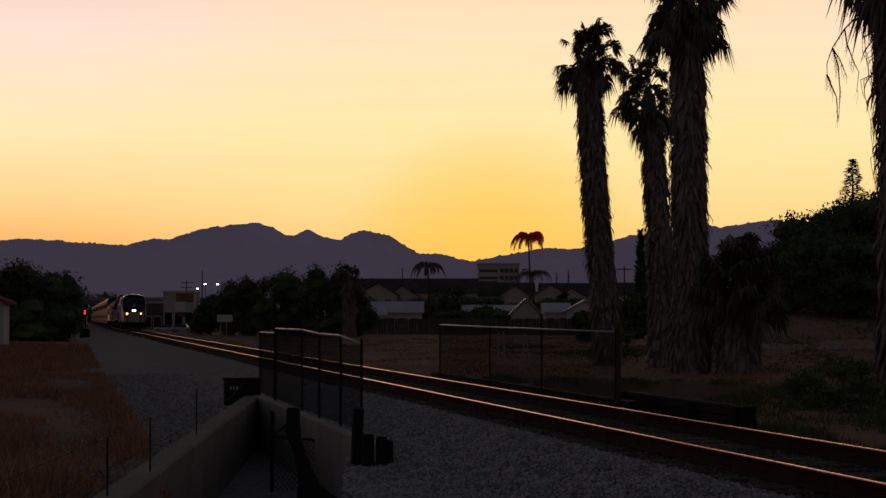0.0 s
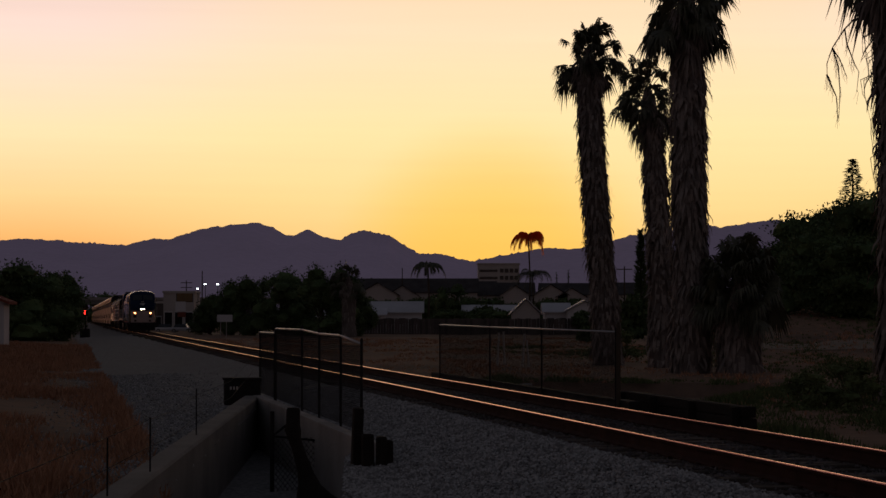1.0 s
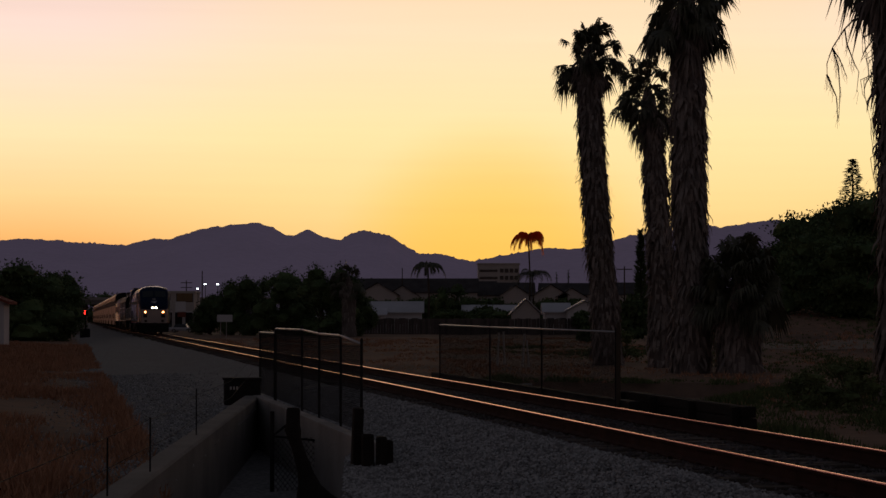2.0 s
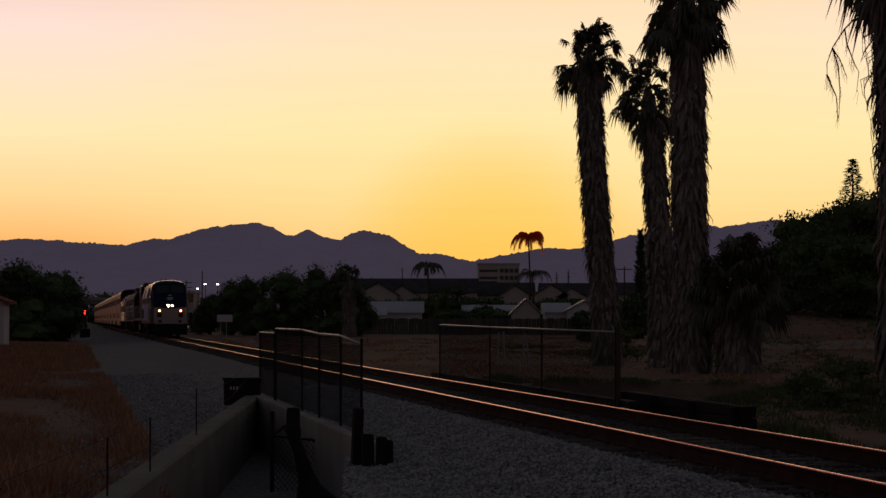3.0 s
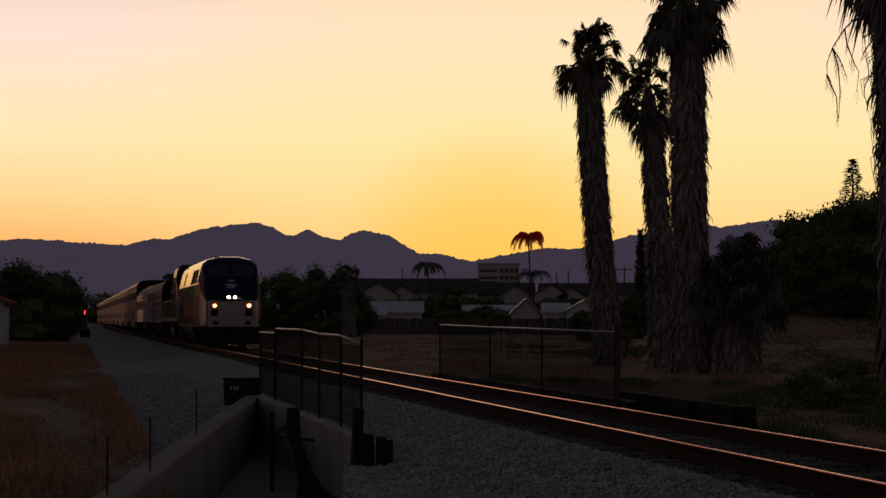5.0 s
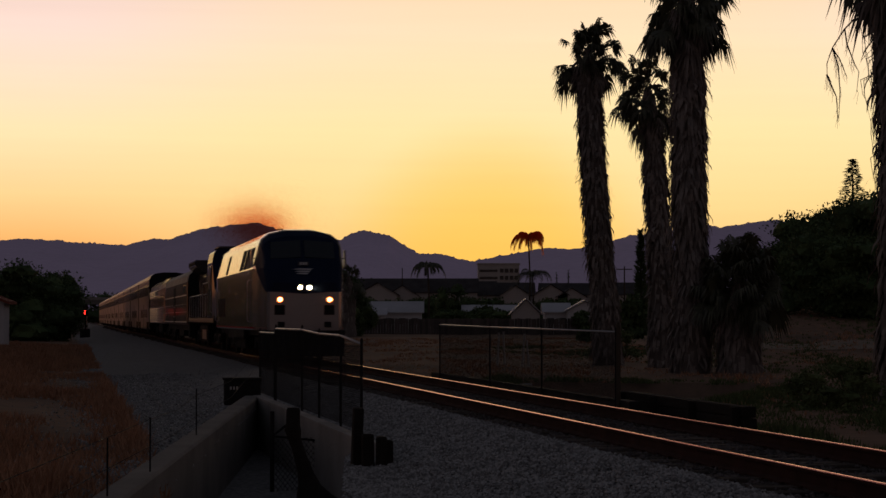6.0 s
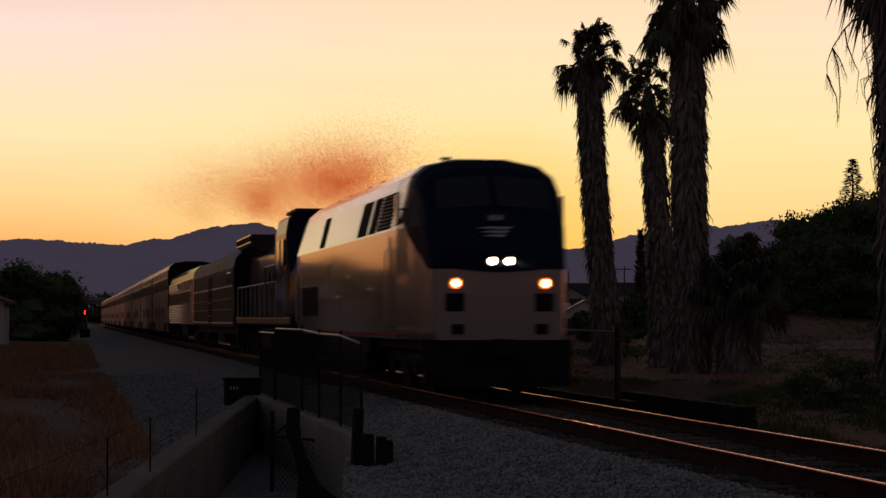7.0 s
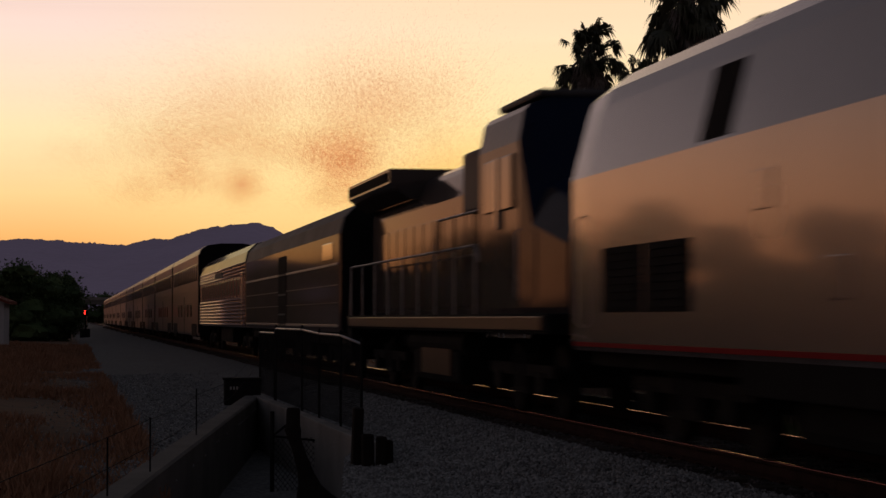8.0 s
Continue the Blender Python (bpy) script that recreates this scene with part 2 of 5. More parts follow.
def ground_material():
    """Dry dirt, with gravel in a band along the line whose edges wander."""
    m = bpy.data.materials.new("dirt_and_gravel")
    m.use_nodes = True
    nt = m.node_tree
    N, L = nt.nodes.new, nt.links.new
    b = nt.nodes["Principled BSDF"]
    b.inputs["Roughness"].default_value = 0.95
    b.inputs["Specular IOR Level"].default_value = 0.06
    tc = N("ShaderNodeTexCoord")
    dot = N("ShaderNodeVectorMath"); dot.operation = "DOT_PRODUCT"
    dot.inputs[1].default_value = (CT, ST, 0)
    L(tc.outputs["Object"], dot.inputs[0])

    def tex(scale, detail=4):
        n = N("ShaderNodeTexNoise"); n.inputs["Scale"].default_value, n.inputs["Detail"].default_value = scale, detail
        L(tc.outputs["Object"], n.inputs["Vector"])
        return n.outputs[0]

    def rng(v, a, b_, c=0.0, d=1.0):
        r = N("ShaderNodeMapRange"); r.interpolation_type = "SMOOTHSTEP"
        r.inputs["From Min"].default_value, r.inputs["From Max"].default_value = a, b_
        r.inputs["To Min"].default_value, r.inputs["To Max"].default_value = c, d
        L(v, r.inputs["Value"])
        return r.outputs[0]

    def calc(op, a, b_):
        k = N("ShaderNodeMath"); k.operation = op
        for s_, v in zip(k.inputs, (a, b_)):
            if isinstance(v, float):
                s_.default_value = v
            else:
                L(v, s_)
        return k.outputs[0]

    def mix(f, a, b_):
        k = N("ShaderNodeMix"); k.data_type = "RGBA"
        L(f, k.inputs["Factor"])
        for key, v in (("A", a), ("B", b_)):
            if isinstance(v, tuple):
                k.inputs[key].default_value = (*v, 1)
            else:
                L(v, k.inputs[key])
        return k.outputs["Result"]
    off = calc("ADD", calc("SUBTRACT", dot.outputs["Value"], X0 * CT), calc("MULTIPLY", calc("SUBTRACT", tex(0.35), 0.5), 2.6))
    band = calc("MULTIPLY", rng(off, -7.3, -6.5), rng(off, 3.7, 2.9))
    dirt = mix(rng(tex(0.08), 0.35, 0.65), (0.25, 0.15, 0.10), (0.14, 0.093, 0.066))
    dirt = mix(rng(tex(2.5), 0.4, 0.75, 0.0, 0.6), dirt, (0.10, 0.075, 0.055))
    grav = mix(rng(tex(14, 3), 0.35, 0.65), (0.25, 0.245, 0.238), (0.12, 0.117, 0.113))
    grav = mix(rng(tex(0.6), 0.4, 0.7, 0.0, 0.5), grav, (0.16, 0.145, 0.14))
    L(mix(band, dirt, grav), b.inputs["Base Color"])
    bp = N("ShaderNodeBump"); bp.inputs["Strength"].default_value, bp.inputs["Distance"].default_value = 0.6, 0.02
    L(tex(18, 3), bp.inputs["Height"]); L(bp.outputs[0], b.inputs["Normal"])
    return m


def build_ground():
    xs, ys = steps(-2600, -13, 16, 2600, 0.45), steps(-60, 6, 90, 4700, 0.5)
    verts = []
    for y in ys:
        a, b = edge_x(CH_L, y), edge_x(CH_R, y)
        for x in xs:
            # the drop into the channel stands inside the thickness of its walls
            px = x
            if a is not None:
                for e, w in ((a, -1), (b, 1)):
                    if abs(x - e) < 0.46:
                        px = e + w * (0.29 if (x - e) * w > 0 else 0.05)
            z = -1.45 if a is not None and a - 0.1 < px < b + 0.1 else ground_z(px, y)
            verts.append((px, y, z))
    nx, faces = len(xs), []
    for j in range(len(ys) - 1):
        for i in range(nx - 1):
            faces.append((j * nx + i, j * nx + i + 1, (j + 1) * nx + i + 1, (j + 1) * nx + i))
    me = bpy.data.meshes.new("ground")
    me.from_pydata(verts, [], faces)
    me.materials.append(ground_material())
    for p in me.polygons:
        p.use_smooth = True
    tagged(new("ground", me), "dry brown ground with a grey gravel strip along the railway", "ground", kind="structure")


build_ground()


def skyline(name, dist, crest, label, seed, rough):
    """A range of hills: a ridge with slopes in front, folded by noise. crest: bearing and height pairs."""
    bx, bz = [c[0] for c in crest], [c[1] for c in crest]
    cols = np.arange(bx[0], bx[-1] + 0.1, 3.5)
    verts, faces = [], []
    rows = 9
    for r in range(rows):
        k = r / (rows - 1)
        for x in cols:
            h = float(np.interp(x, bx, bz))
            h += noise.fractal(Vector((x * 0.02, seed, 0)), 1.0, 2.0, 4) * rough * min(1, h / 60)
            h += noise.noise(Vector((x * 0.045, seed, 5))) * 2.6 + max(0, noise.noise(Vector((x * 0.09, seed, 9)))) * 3.0 + max(0, noise.noise(Vector((x * 0.21, seed, 2))) - 0.1) * 6.0
            fold = noise.fractal(Vector((x * 0.006, k * 2.2, seed)), 1.0, 2.0, 4)
            verts.append((x, dist - 900 * (1 - k) + fold * 120 * (1 - k), -2 + (h + 2) * (k ** 0.8) * (1 + 0.12 * fold * (1 - k))))
    nc = len(cols)
    for r in range(rows - 1):
        for i in range(nc - 1):
            faces.append((r * nc + i, r * nc + i + 1, (r + 1) * nc + i + 1, (r + 1) * nc + i))
    me = bpy.data.meshes.new(name)
    me.from_pydata(verts, [], faces)
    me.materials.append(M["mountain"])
    for p in me.polygons:
        p.use_smooth = True
    tagged(new(name, me), label, "mountain", kind="structure")


def crest_points(dist):
    # across (tangent) and rise (tangent) of the summits and saddles
    pts = [(-0.9, 0.014), (-0.5, 0.018), (-0.3, 0.026), (-0.24, 0.035), (-0.212, 0.0376), (-0.193, 0.0383), (-0.174, 0.0364), (-0.151, 0.0353), (-0.139, 0.0384),
           (-0.131, 0.0379), (-0.1214, 0.0414), (-0.1105, 0.0440), (-0.100, 0.0450), (-0.0875, 0.0461), (-0.0835, 0.0446), (-0.0754, 0.0401), (-0.0712, 0.0400), (-0.0643, 0.0428),
           (-0.0600, 0.0408), (-0.0560, 0.0386), (-0.0489, 0.0375), (-0.0440, 0.0412), (-0.0350, 0.0421), (-0.0254, 0.0396), (-0.0170, 0.0345), (-0.0118, 0.0312),
           (-0.0010, 0.0308), (0.0060, 0.0292), (0.0140, 0.0274), (0.0200, 0.0290), (0.0300, 0.0304), (0.0376, 0.0318), (0.0500, 0.0342),
           (0.0640, 0.0332), (0.0760, 0.0355), (0.0860, 0.0390), (0.1000, 0.0410), (0.1240, 0.0455), (0.1330, 0.0435), (0.1430, 0.0455),
           (0.1600, 0.0475), (0.1680, 0.0455), (0.1900, 0.0440), (0.3, 0.040), (0.5, 0.036), (0.9, 0.03)]
    return [(a * dist, b * dist + EYE_Z) for a, b in pts]


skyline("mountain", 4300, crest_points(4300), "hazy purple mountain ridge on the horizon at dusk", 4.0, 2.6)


# ---- railway track ----
TRACK = thing("railway_track", on_line(0, 0), "single railway track with worn shiny rails on old ties", "railway track", kind="structure")
HALF_GAUGE = 0.807


def rail_profile(w=1.0):
    h = [(0.07, -0.174), (0.07, -0.158), (0.012, -0.135), (0.009, -0.05), (0.036, -0.036), (0.037, -0.006)]
    return [(x, z) for x, z in h] + [(-x, z) for x, z in reversed(h)]


def build_track():
    ys = [4 + 3.0 * i for i in range(90)] + [300, 380, 520, 720, 1000]
    prof = rail_profile()
    for side in (-1, 1):
        bm = bmesh.new()
        secs = []
        for y in ys:
            wob = 0.004 * noise.noise(Vector((0, y * 0.11, side)))
            secs.append([(side * HALF_GAUGE + x + wob, y, z) for x, z in prof])
        loft(bm, secs)
        rail = part("rail", bm, M["rust"], TRACK, "rusty steel rail with a polished head")
        bm = bmesh.new()
        secs = []
        for y in ys:
            wob = 0.004 * noise.noise(Vector((0, y * 0.11, side)))
            dip = 0.004 * noise.noise(Vector((5, y * 0.16, side)))
            secs.append([(side * HALF_GAUGE + x + wob, y, z + dip) for x, z in ((-0.029, -0.010), (0.029, -0.010), (0.028, -0.004), (0.018, 0.000), (0.008, 0.002), (-0.008, 0.002), (-0.018, 0.000), (-0.028, -0.004))])
        loft(bm, secs)
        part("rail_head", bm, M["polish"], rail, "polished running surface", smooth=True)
    # ties: each of its own where the line passes nearest
    tie = finish("tie", B(-1.32, 1.32, -0.115, 0.115, -0.36, -0.172, bevel=0.015), M["tie"])
    plate = finish("tie_plate", B(-0.10, 0.10, -0.15, 0.15, -0.178, -0.162), M["rust"])
    rnd = random.Random(3)
    for i in range(260):
        ob = new("tie", tie)
        ob.parent = TRACK
        ob.matrix_basis = pose(rnd.uniform(-0.05, 0.05), 10 + i * 0.53, rnd.uniform(-0.02, 0.005), 0, rnd.uniform(-0.4, 0.4), rnd.uniform(-1, 1))
        if i < 90:
            for side in (-1, 1):
                p = new("tie_plate", plate)
                p.parent = TRACK
                p.matrix_basis = pose(side * HALF_GAUGE, 10 + i * 0.53, 0)
    verts, faces = [], []
    for i in range(500):
        y = 10 + (260 + i) * 0.53
        b = len(verts)
        verts += [(x, y + dy, z) for z in (-0.36, -0.175) for x, dy in ((-1.32, -0.11), (1.32, -0.11), (1.32, 0.11), (-1.32, 0.11))]
        faces += [(b, b + 1, b + 5, b + 4), (b + 1, b + 2, b + 6, b + 5), (b + 2, b + 3, b + 7, b + 6), (b + 3, b, b + 4, b + 7), (b + 4, b + 5, b + 6, b + 7)]
    soup("distant_ties", verts, faces, M["tie"], TRACK)


build_track()


def stones(name, count, region, lo, hi, seed, label, material="stone"):
    """Crushed stones lying on the ground, each a crooked eight-sided lump."""
    rnd = random.Random(seed)
    verts, faces = [], []
    made = 0
    while made < count:
        s, o = region(rnd)
        x, y = line_xy(s, o)
        if in_channel(x, y) and abs(o) > 3.1:
            continue
        z = ground_z(x, y)
        r = rnd.uniform(lo, hi)
        b = len(verts)
        a = rnd.uniform(0, 6.28)
        ca, sa = math.cos(a), math.sin(a)
        for px, py, pz in ((1, 0, 0), (0, 1, 0), (-1, 0, 0), (0, -1, 0), (0, 0, 0.8), (0, 0, -0.8)):
            k = r * rnd.uniform(0.6, 1.25)
            qx, qy, qz = (px + rnd.uniform(-.35, .35)) * k, (py + rnd.uniform(-.35, .35)) * k, (pz + rnd.uniform(-.3, .3)) * k
            verts.append((x + qx * ca - qy * sa, y + qx * sa + qy * ca, z + 0.02 + r * 0.35 + qz))
        faces += [(b, b + 1, b + 4), (b + 1, b + 2, b + 4), (b + 2, b + 3, b + 4), (b + 3, b, b + 4), (b + 1, b, b + 5), (b + 2, b + 1, b + 5), (b + 3, b + 2, b + 5), (b, b + 3, b + 5)]
        made += 1
    soup(name, verts, faces, M[material], None, label)


stones("ballast_stones", 70000, lambda r: (13 + 36 * r.random() ** 1.2, -r.uniform(1.30, 4.4)), 0.013, 0.032, 5, "grey crushed ballast stones on the track shoulder")
stones("crib_stones", 16000, lambda r: (12 + 45 * r.random() ** 1.3, r.uniform(-1.25, 1.6)), 0.012, 0.03, 6, "dark oily ballast stones between the ties", "oily")
stones("road_stones", 11000, lambda r: (16 + 60 * r.random() ** 1.6, -5.4 + 1.1 * r.gauss(0, 1)), 0.012, 0.030, 8, "loose grey gravel on the service strip")


# ---- bridge over the drainage channel ----
def wall_run(name, pts, thick, z0, z1, label, material, chamfer=0.03):
    """A concrete wall along a broken line, thickness to the left of its run."""
    bm = bmesh.new()
    for (xa, ya), (xb, yb) in zip(pts, pts[1:]):
        d = Vector((xb - xa, yb - ya, 0))
        n = Vector((-d.y, d.x, 0)).normalized() * thick
        a, b = Vector((xa, ya, 0)), Vector((xb, yb, 0))
        k = n.normalized() * chamfer
        sec = lambda p: [p + Vector((0, 0, z0)), p + Vector((0, 0, z1 - chamfer)), p + k + Vector((0, 0, z1)), p + n - k + Vector((0, 0, z1)),
                         p + n + Vector((0, 0, z1 - chamfer)), p + n + Vector((0, 0, z0))]
        loft(bm, [sec(a), sec(b)])
    ob = part(name, bm, material, None, label, kind="structure")
    ob["category"] = "wall"
    return ob


wall_run("channel_wall_west", CH_L[:3], 0.34, -3.1, -0.34, "weathered concrete wall of a drainage channel", M["old_concrete"])
wall_run("abutment_wall", CH_L[2:], 0.34, -3.1, -0.95, "concrete abutment under the railway bridge", M["concrete"])
wall_run("channel_wall_east", [(x - 0.02, y) for x, y in CH_R[:4][::-1]], 0.34, -3.1, -0.95, "weathered concrete wall of a drainage channel", M["concrete"])

BRIDGE = thing("railway_bridge", on_line(0, 0), "low ballasted railway bridge with dark edge beams", "bridge", kind="structure")
bm = bmesh.new()
loft(bm, [[(-3.2, 29.5, -0.98), (-3.2, 29.5, -0.60), (3.2, 40.5, -0.60), (3.2, 40.5, -0.98)], [(-3.2, 49.0, -0.98), (-3.2, 49.0, -0.60), (3.2, 63.5, -0.60), (3.2, 63.5, -0.98)]])
part("bridge_deck", bm, M["concrete"], BRIDGE)
bm = bmesh.new()
loft(bm, [[(-3.2, 29.5, -0.575), (-1.6, 30.5, -0.225), (1.6, 38.0, -0.225), (3.2, 40.5, -0.575)], [(-3.2, 49.0, -0.575), (-1.6, 52.0, -0.225), (1.6, 60.0, -0.225), (3.2, 63.5, -0.575)]])
part("deck_ballast", bm, M["gravel"], BRIDGE, "grey ballast on the deck")
part("headwall", B(-3.42, -3.22, 29.6, 48.5, -2.2, -0.33, bevel=0.02), M["concrete"], BRIDGE, "pale concrete headwall")
part("edge_beam", B(3.22, 3.42, 40.5, 63, -0.86, -0.24, bevel=0.02), M["dark_steel"], BRIDGE)


def chain_link(bm_or_none, y0, y1, z0, z1, x, step=0.065, r=0.0017):
    """Woven wire netting between two ends, as thin crossing wires."""
    verts, faces = [], []
    h = z1 - z0

    def wire(a, b):
        d = Vector(b) - Vector(a)
        p = d.cross(Vector((1, 0, 0))).normalized() * r
        q = Vector((r, 0, 0))
        k = len(verts)
        for e in (a, b):
            e = Vector(e)
            verts.extend([tuple(e + p), tuple(e + q), tuple(e - p), tuple(e - q)])
        for i in range(4):
            faces.append((k + i, k + (i + 1) % 4, k + 4 + (i + 1) % 4, k + 4 + i))
    u = y0 - h
    while u < y1:
        for sgn in (1, -1):
            a, b = (u, z0), (u + h, z1)
            if sgn < 0:
                a, b = (u, z1), (u + h, z0)
            (ya, za), (yb, zb) = a, b
            if ya < y0:
                t = (y0 - ya) / (yb - ya); ya, za = y0, za + (zb - za) * t
            if yb > y1:
                t = (y1 - ya) / (yb - ya); yb, zb = y1, za + (zb - za) * t
            if yb - ya > 0.02:
                wire((x, ya, za), (x, yb, zb))
        u += step
    return verts, faces


def railing(name, o, posts, tops, z0, label):
    rt = thing(name, on_line(0, 0), label, "fence", "bridge railings")
    for s, z in zip(posts, tops):
        bm = C((o, s, -0.55), (o, s, z + 0.05), 0.021, n=8)
        cyl(bm, (o, s, z + 0.05), (o, s, z + 0.09), 0.027, 0.01, n=8)
        part("post", bm, M["dark_steel"], rt)
    pts = [(o, s, z) for s, z in zip(posts, tops)]
    part("top_rail", tube(bmesh.new(), pts, 0.021, 8), M["galv"], rt, "bent galvanised top rail", smooth=True)
    for (sa, za), (sb, zb) in zip(list(zip(posts, tops)), list(zip(posts, tops))[1:]):
        v, f = chain_link(None, sa + 0.03, sb - 0.03, z0, min(za, zb) - 0.02, o)
        me = bpy.data.meshes.new("netting")
        me.from_pydata(v, [], f)
        me.materials.append(M["dark_steel"])
        ob = new("netting", me)
        ob.parent = rt
    return rt


railing("bridge_railing", -3.2, [31.7, 34.1, 37.0, 39.7, 44.7, 44.95, 48.4], [0.98, 1.085, 1.095, 1.148, 1.145, 1.05, 1.05], -0.3,
        "sagging chain-link bridge railing with bent galvanised top rail")
railing("bridge_railing", 3.2, [41.4, 48, 54, 61.4], [1.09, 1.12, 1.14, 1.18], -0.3,
        "chain-link bridge railing with galvanised top rail")
END_POST = thing("fence_post", on_line(41.2, 3.2, -0.5), "stout weathered end post of the railing", "post")
part("shaft", C((0, 0, -0.2), (0, 0, 1.72), 0.045, n=12), M["bark"], END_POST)
part("cap", C((0, 0, 1.72), (0, 0, 1.78), 0.05, 0.03, n=12), M["bark"], END_POST)
stones("far_shoulder_stones", 9000, lambda r: (24 + 36 * r.random(), 1.4 + 1.7 * r.random()), 0.014, 0.032, 12, "grey ballast stones on the far shoulder")

# ---- train ----
M.update(
    silver=mat("silver_grey_paint", (0.28, 0.248, 0.243), (0.225, 0.198, 0.194), 0.7, 0.26, 0.40, coat=1.0),
    blue=mat("dark_blue_paint", (0.011, 0.020, 0.052), (0.008, 0.014, 0.036), 0.8, 0.66, coat=0.06),
    glass=mat("dark_cab_glass", (0.012, 0.013, 0.016), None, 2, 0.09),
    black=mat("black_equipment", (0.022, 0.021, 0.021), (0.011, 0.011, 0.011), 2, 0.8, bump=0.2),
    undergear=mat("dusty_running_gear", (0.038, 0.033, 0.030), (0.018, 0.016, 0.015), 2, 0.8, bump=0.2),
    badge=mat("pale_badge_paint", (0.62, 0.60, 0.60), (0.5, 0.48, 0.48), 2, 0.4),
    red=mat("red_stripe_paint", (0.42, 0.018, 0.022), None, 2, 0.7),
    # stainless and coach silver carry the sunset's warm reflection in their base colours
    stainless=mat("sunset_tinted_stainless", (0.58, 0.42, 0.36), (0.44, 0.31, 0.27), 0.6, 0.26, 1.0, stretch=(1, 0.15, 1)),
    coach=mat("sunset_tinted_silver", (0.15, 0.098, 0.082), (0.09, 0.060, 0.051), 0.5, 0.36, 0.8, stretch=(1, 0.15, 1), coat=0.15),
    hoodgrey=mat("dull_grey_hood_paint", (0.070, 0.056, 0.054), (0.035, 0.028, 0.027), 0.9, 0.66, 0.0, coat=0.6),
    bag=mat("baggage_car_grey", (0.105, 0.070, 0.064), (0.060, 0.041, 0.038), 0.6, 0.66, 0.1, stretch=(1, 0.2, 1), coat=0.35),
    coach_glass=mat("tinted_coach_glass", (0.030, 0.022, 0.020), (0.020, 0.015, 0.014), 2, 0.22),
    roofgrey=mat("grimy_roof", (0.09, 0.085, 0.085), (0.05, 0.048, 0.048), 0.7, 0.6),
    head=mat("headlight_glass", (1.0, 0.70, 0.36), (1.0, 0.70, 0.36), 1, 0.3, glow=110.0),
    ditch=mat("ditch_light_glass", (1.0, 0.46, 0.14), (1.0, 0.46, 0.14), 1, 0.3, glow=14.0),
    # emission that imitates the orange halo round the ditch lights
    amber=mat("amber_halo_glow", (1.0, 0.20, 0.04), (1.0, 0.20, 0.04), 1, 0.4, glow=1.2),
)

M["coach_glass"].node_tree.nodes["Principled BSDF"].inputs["Specular IOR Level"].default_value = 0.2


def wheelset(bm, y, r=0.5):
    for sx in (-1, 1):
        cyl(bm, (sx * 0.70, y, r), (sx * 0.83, y, r), r, n=20)
        cyl(bm, (sx * 0.68, y, r), (sx * 0.71, y, r), r + 0.03, n=20)
    cyl(bm, (-0.7, y, r), (0.7, y, r), 0.09, n=8)


def truck(parent, y, span=2.6, r=0.5):
    """A two-axle truck under a car: side frames, springs, wheels."""
    bm = bmesh.new()
    for sx in (-1, 1):
        box(bm, sx * 0.98, sx * 1.12, y - span * 0.75, y + span * 0.75, 0.55, 0.72, 0.02)
        box(bm, sx * 0.98, sx * 1.12, y - 0.45, y + 0.45, 0.30, 0.56, 0.02)
        for k in (-1, 1):
            box(bm, sx * 0.95, sx * 1.16, y + k * span / 2 - 0.2, y + k * span / 2 + 0.2, 0.34, 0.62, 0.02)
            cyl(bm, (sx * 1.05, y + k * 0.28, 0.40), (sx * 1.05, y + k * 0.28, 0.86), 0.11, n=8)
    box(bm, -1.0, 1.0, y - 0.25, y + 0.25, 0.42, 0.75)
    tr = part("truck", bm, M["undergear"], parent, "black truck frame")
    for k in (-1, 1):
        bm = bmesh.new()
        wheelset(bm, y + k * span / 2, r)
        part("wheelset", bm, M["dark_steel"], tr)
    return tr


def section(y, hw, top, sh=None, full=0.0, zb=0.98):
    """Half-round body section: sides, shoulder, slanted upper panel, roof."""
    sh = min(3.0, top - 0.30) if sh is None else sh
    k = full
    h = [(hw * 0.985, zb), (hw, zb + 0.1), (hw, (zb + sh) / 2), (hw, sh), (hw * (0.865 + 0.085 * k), sh + (top - sh) * 0.60), (hw * (0.82 + 0.08 * k), sh + (top - sh) * 0.74), (hw * (0.66 + 0.06 * k), sh + (top - sh) * 0.89), (hw * 0.3, top - 0.02)]
    return [(x, y, z) for x, z in h] + [(-x, y, z) for x, z in reversed(h)]


def bars(bm, x0, x1, y, z0, z1, n, d=0.02):
    for i in range(n):
        z = z0 + (z1 - z0) * (i + 0.5) / n
        box(bm, x0, x1, y - d, y + d, z - (z1 - z0) / n * 0.32, z + (z1 - z0) / n * 0.32)


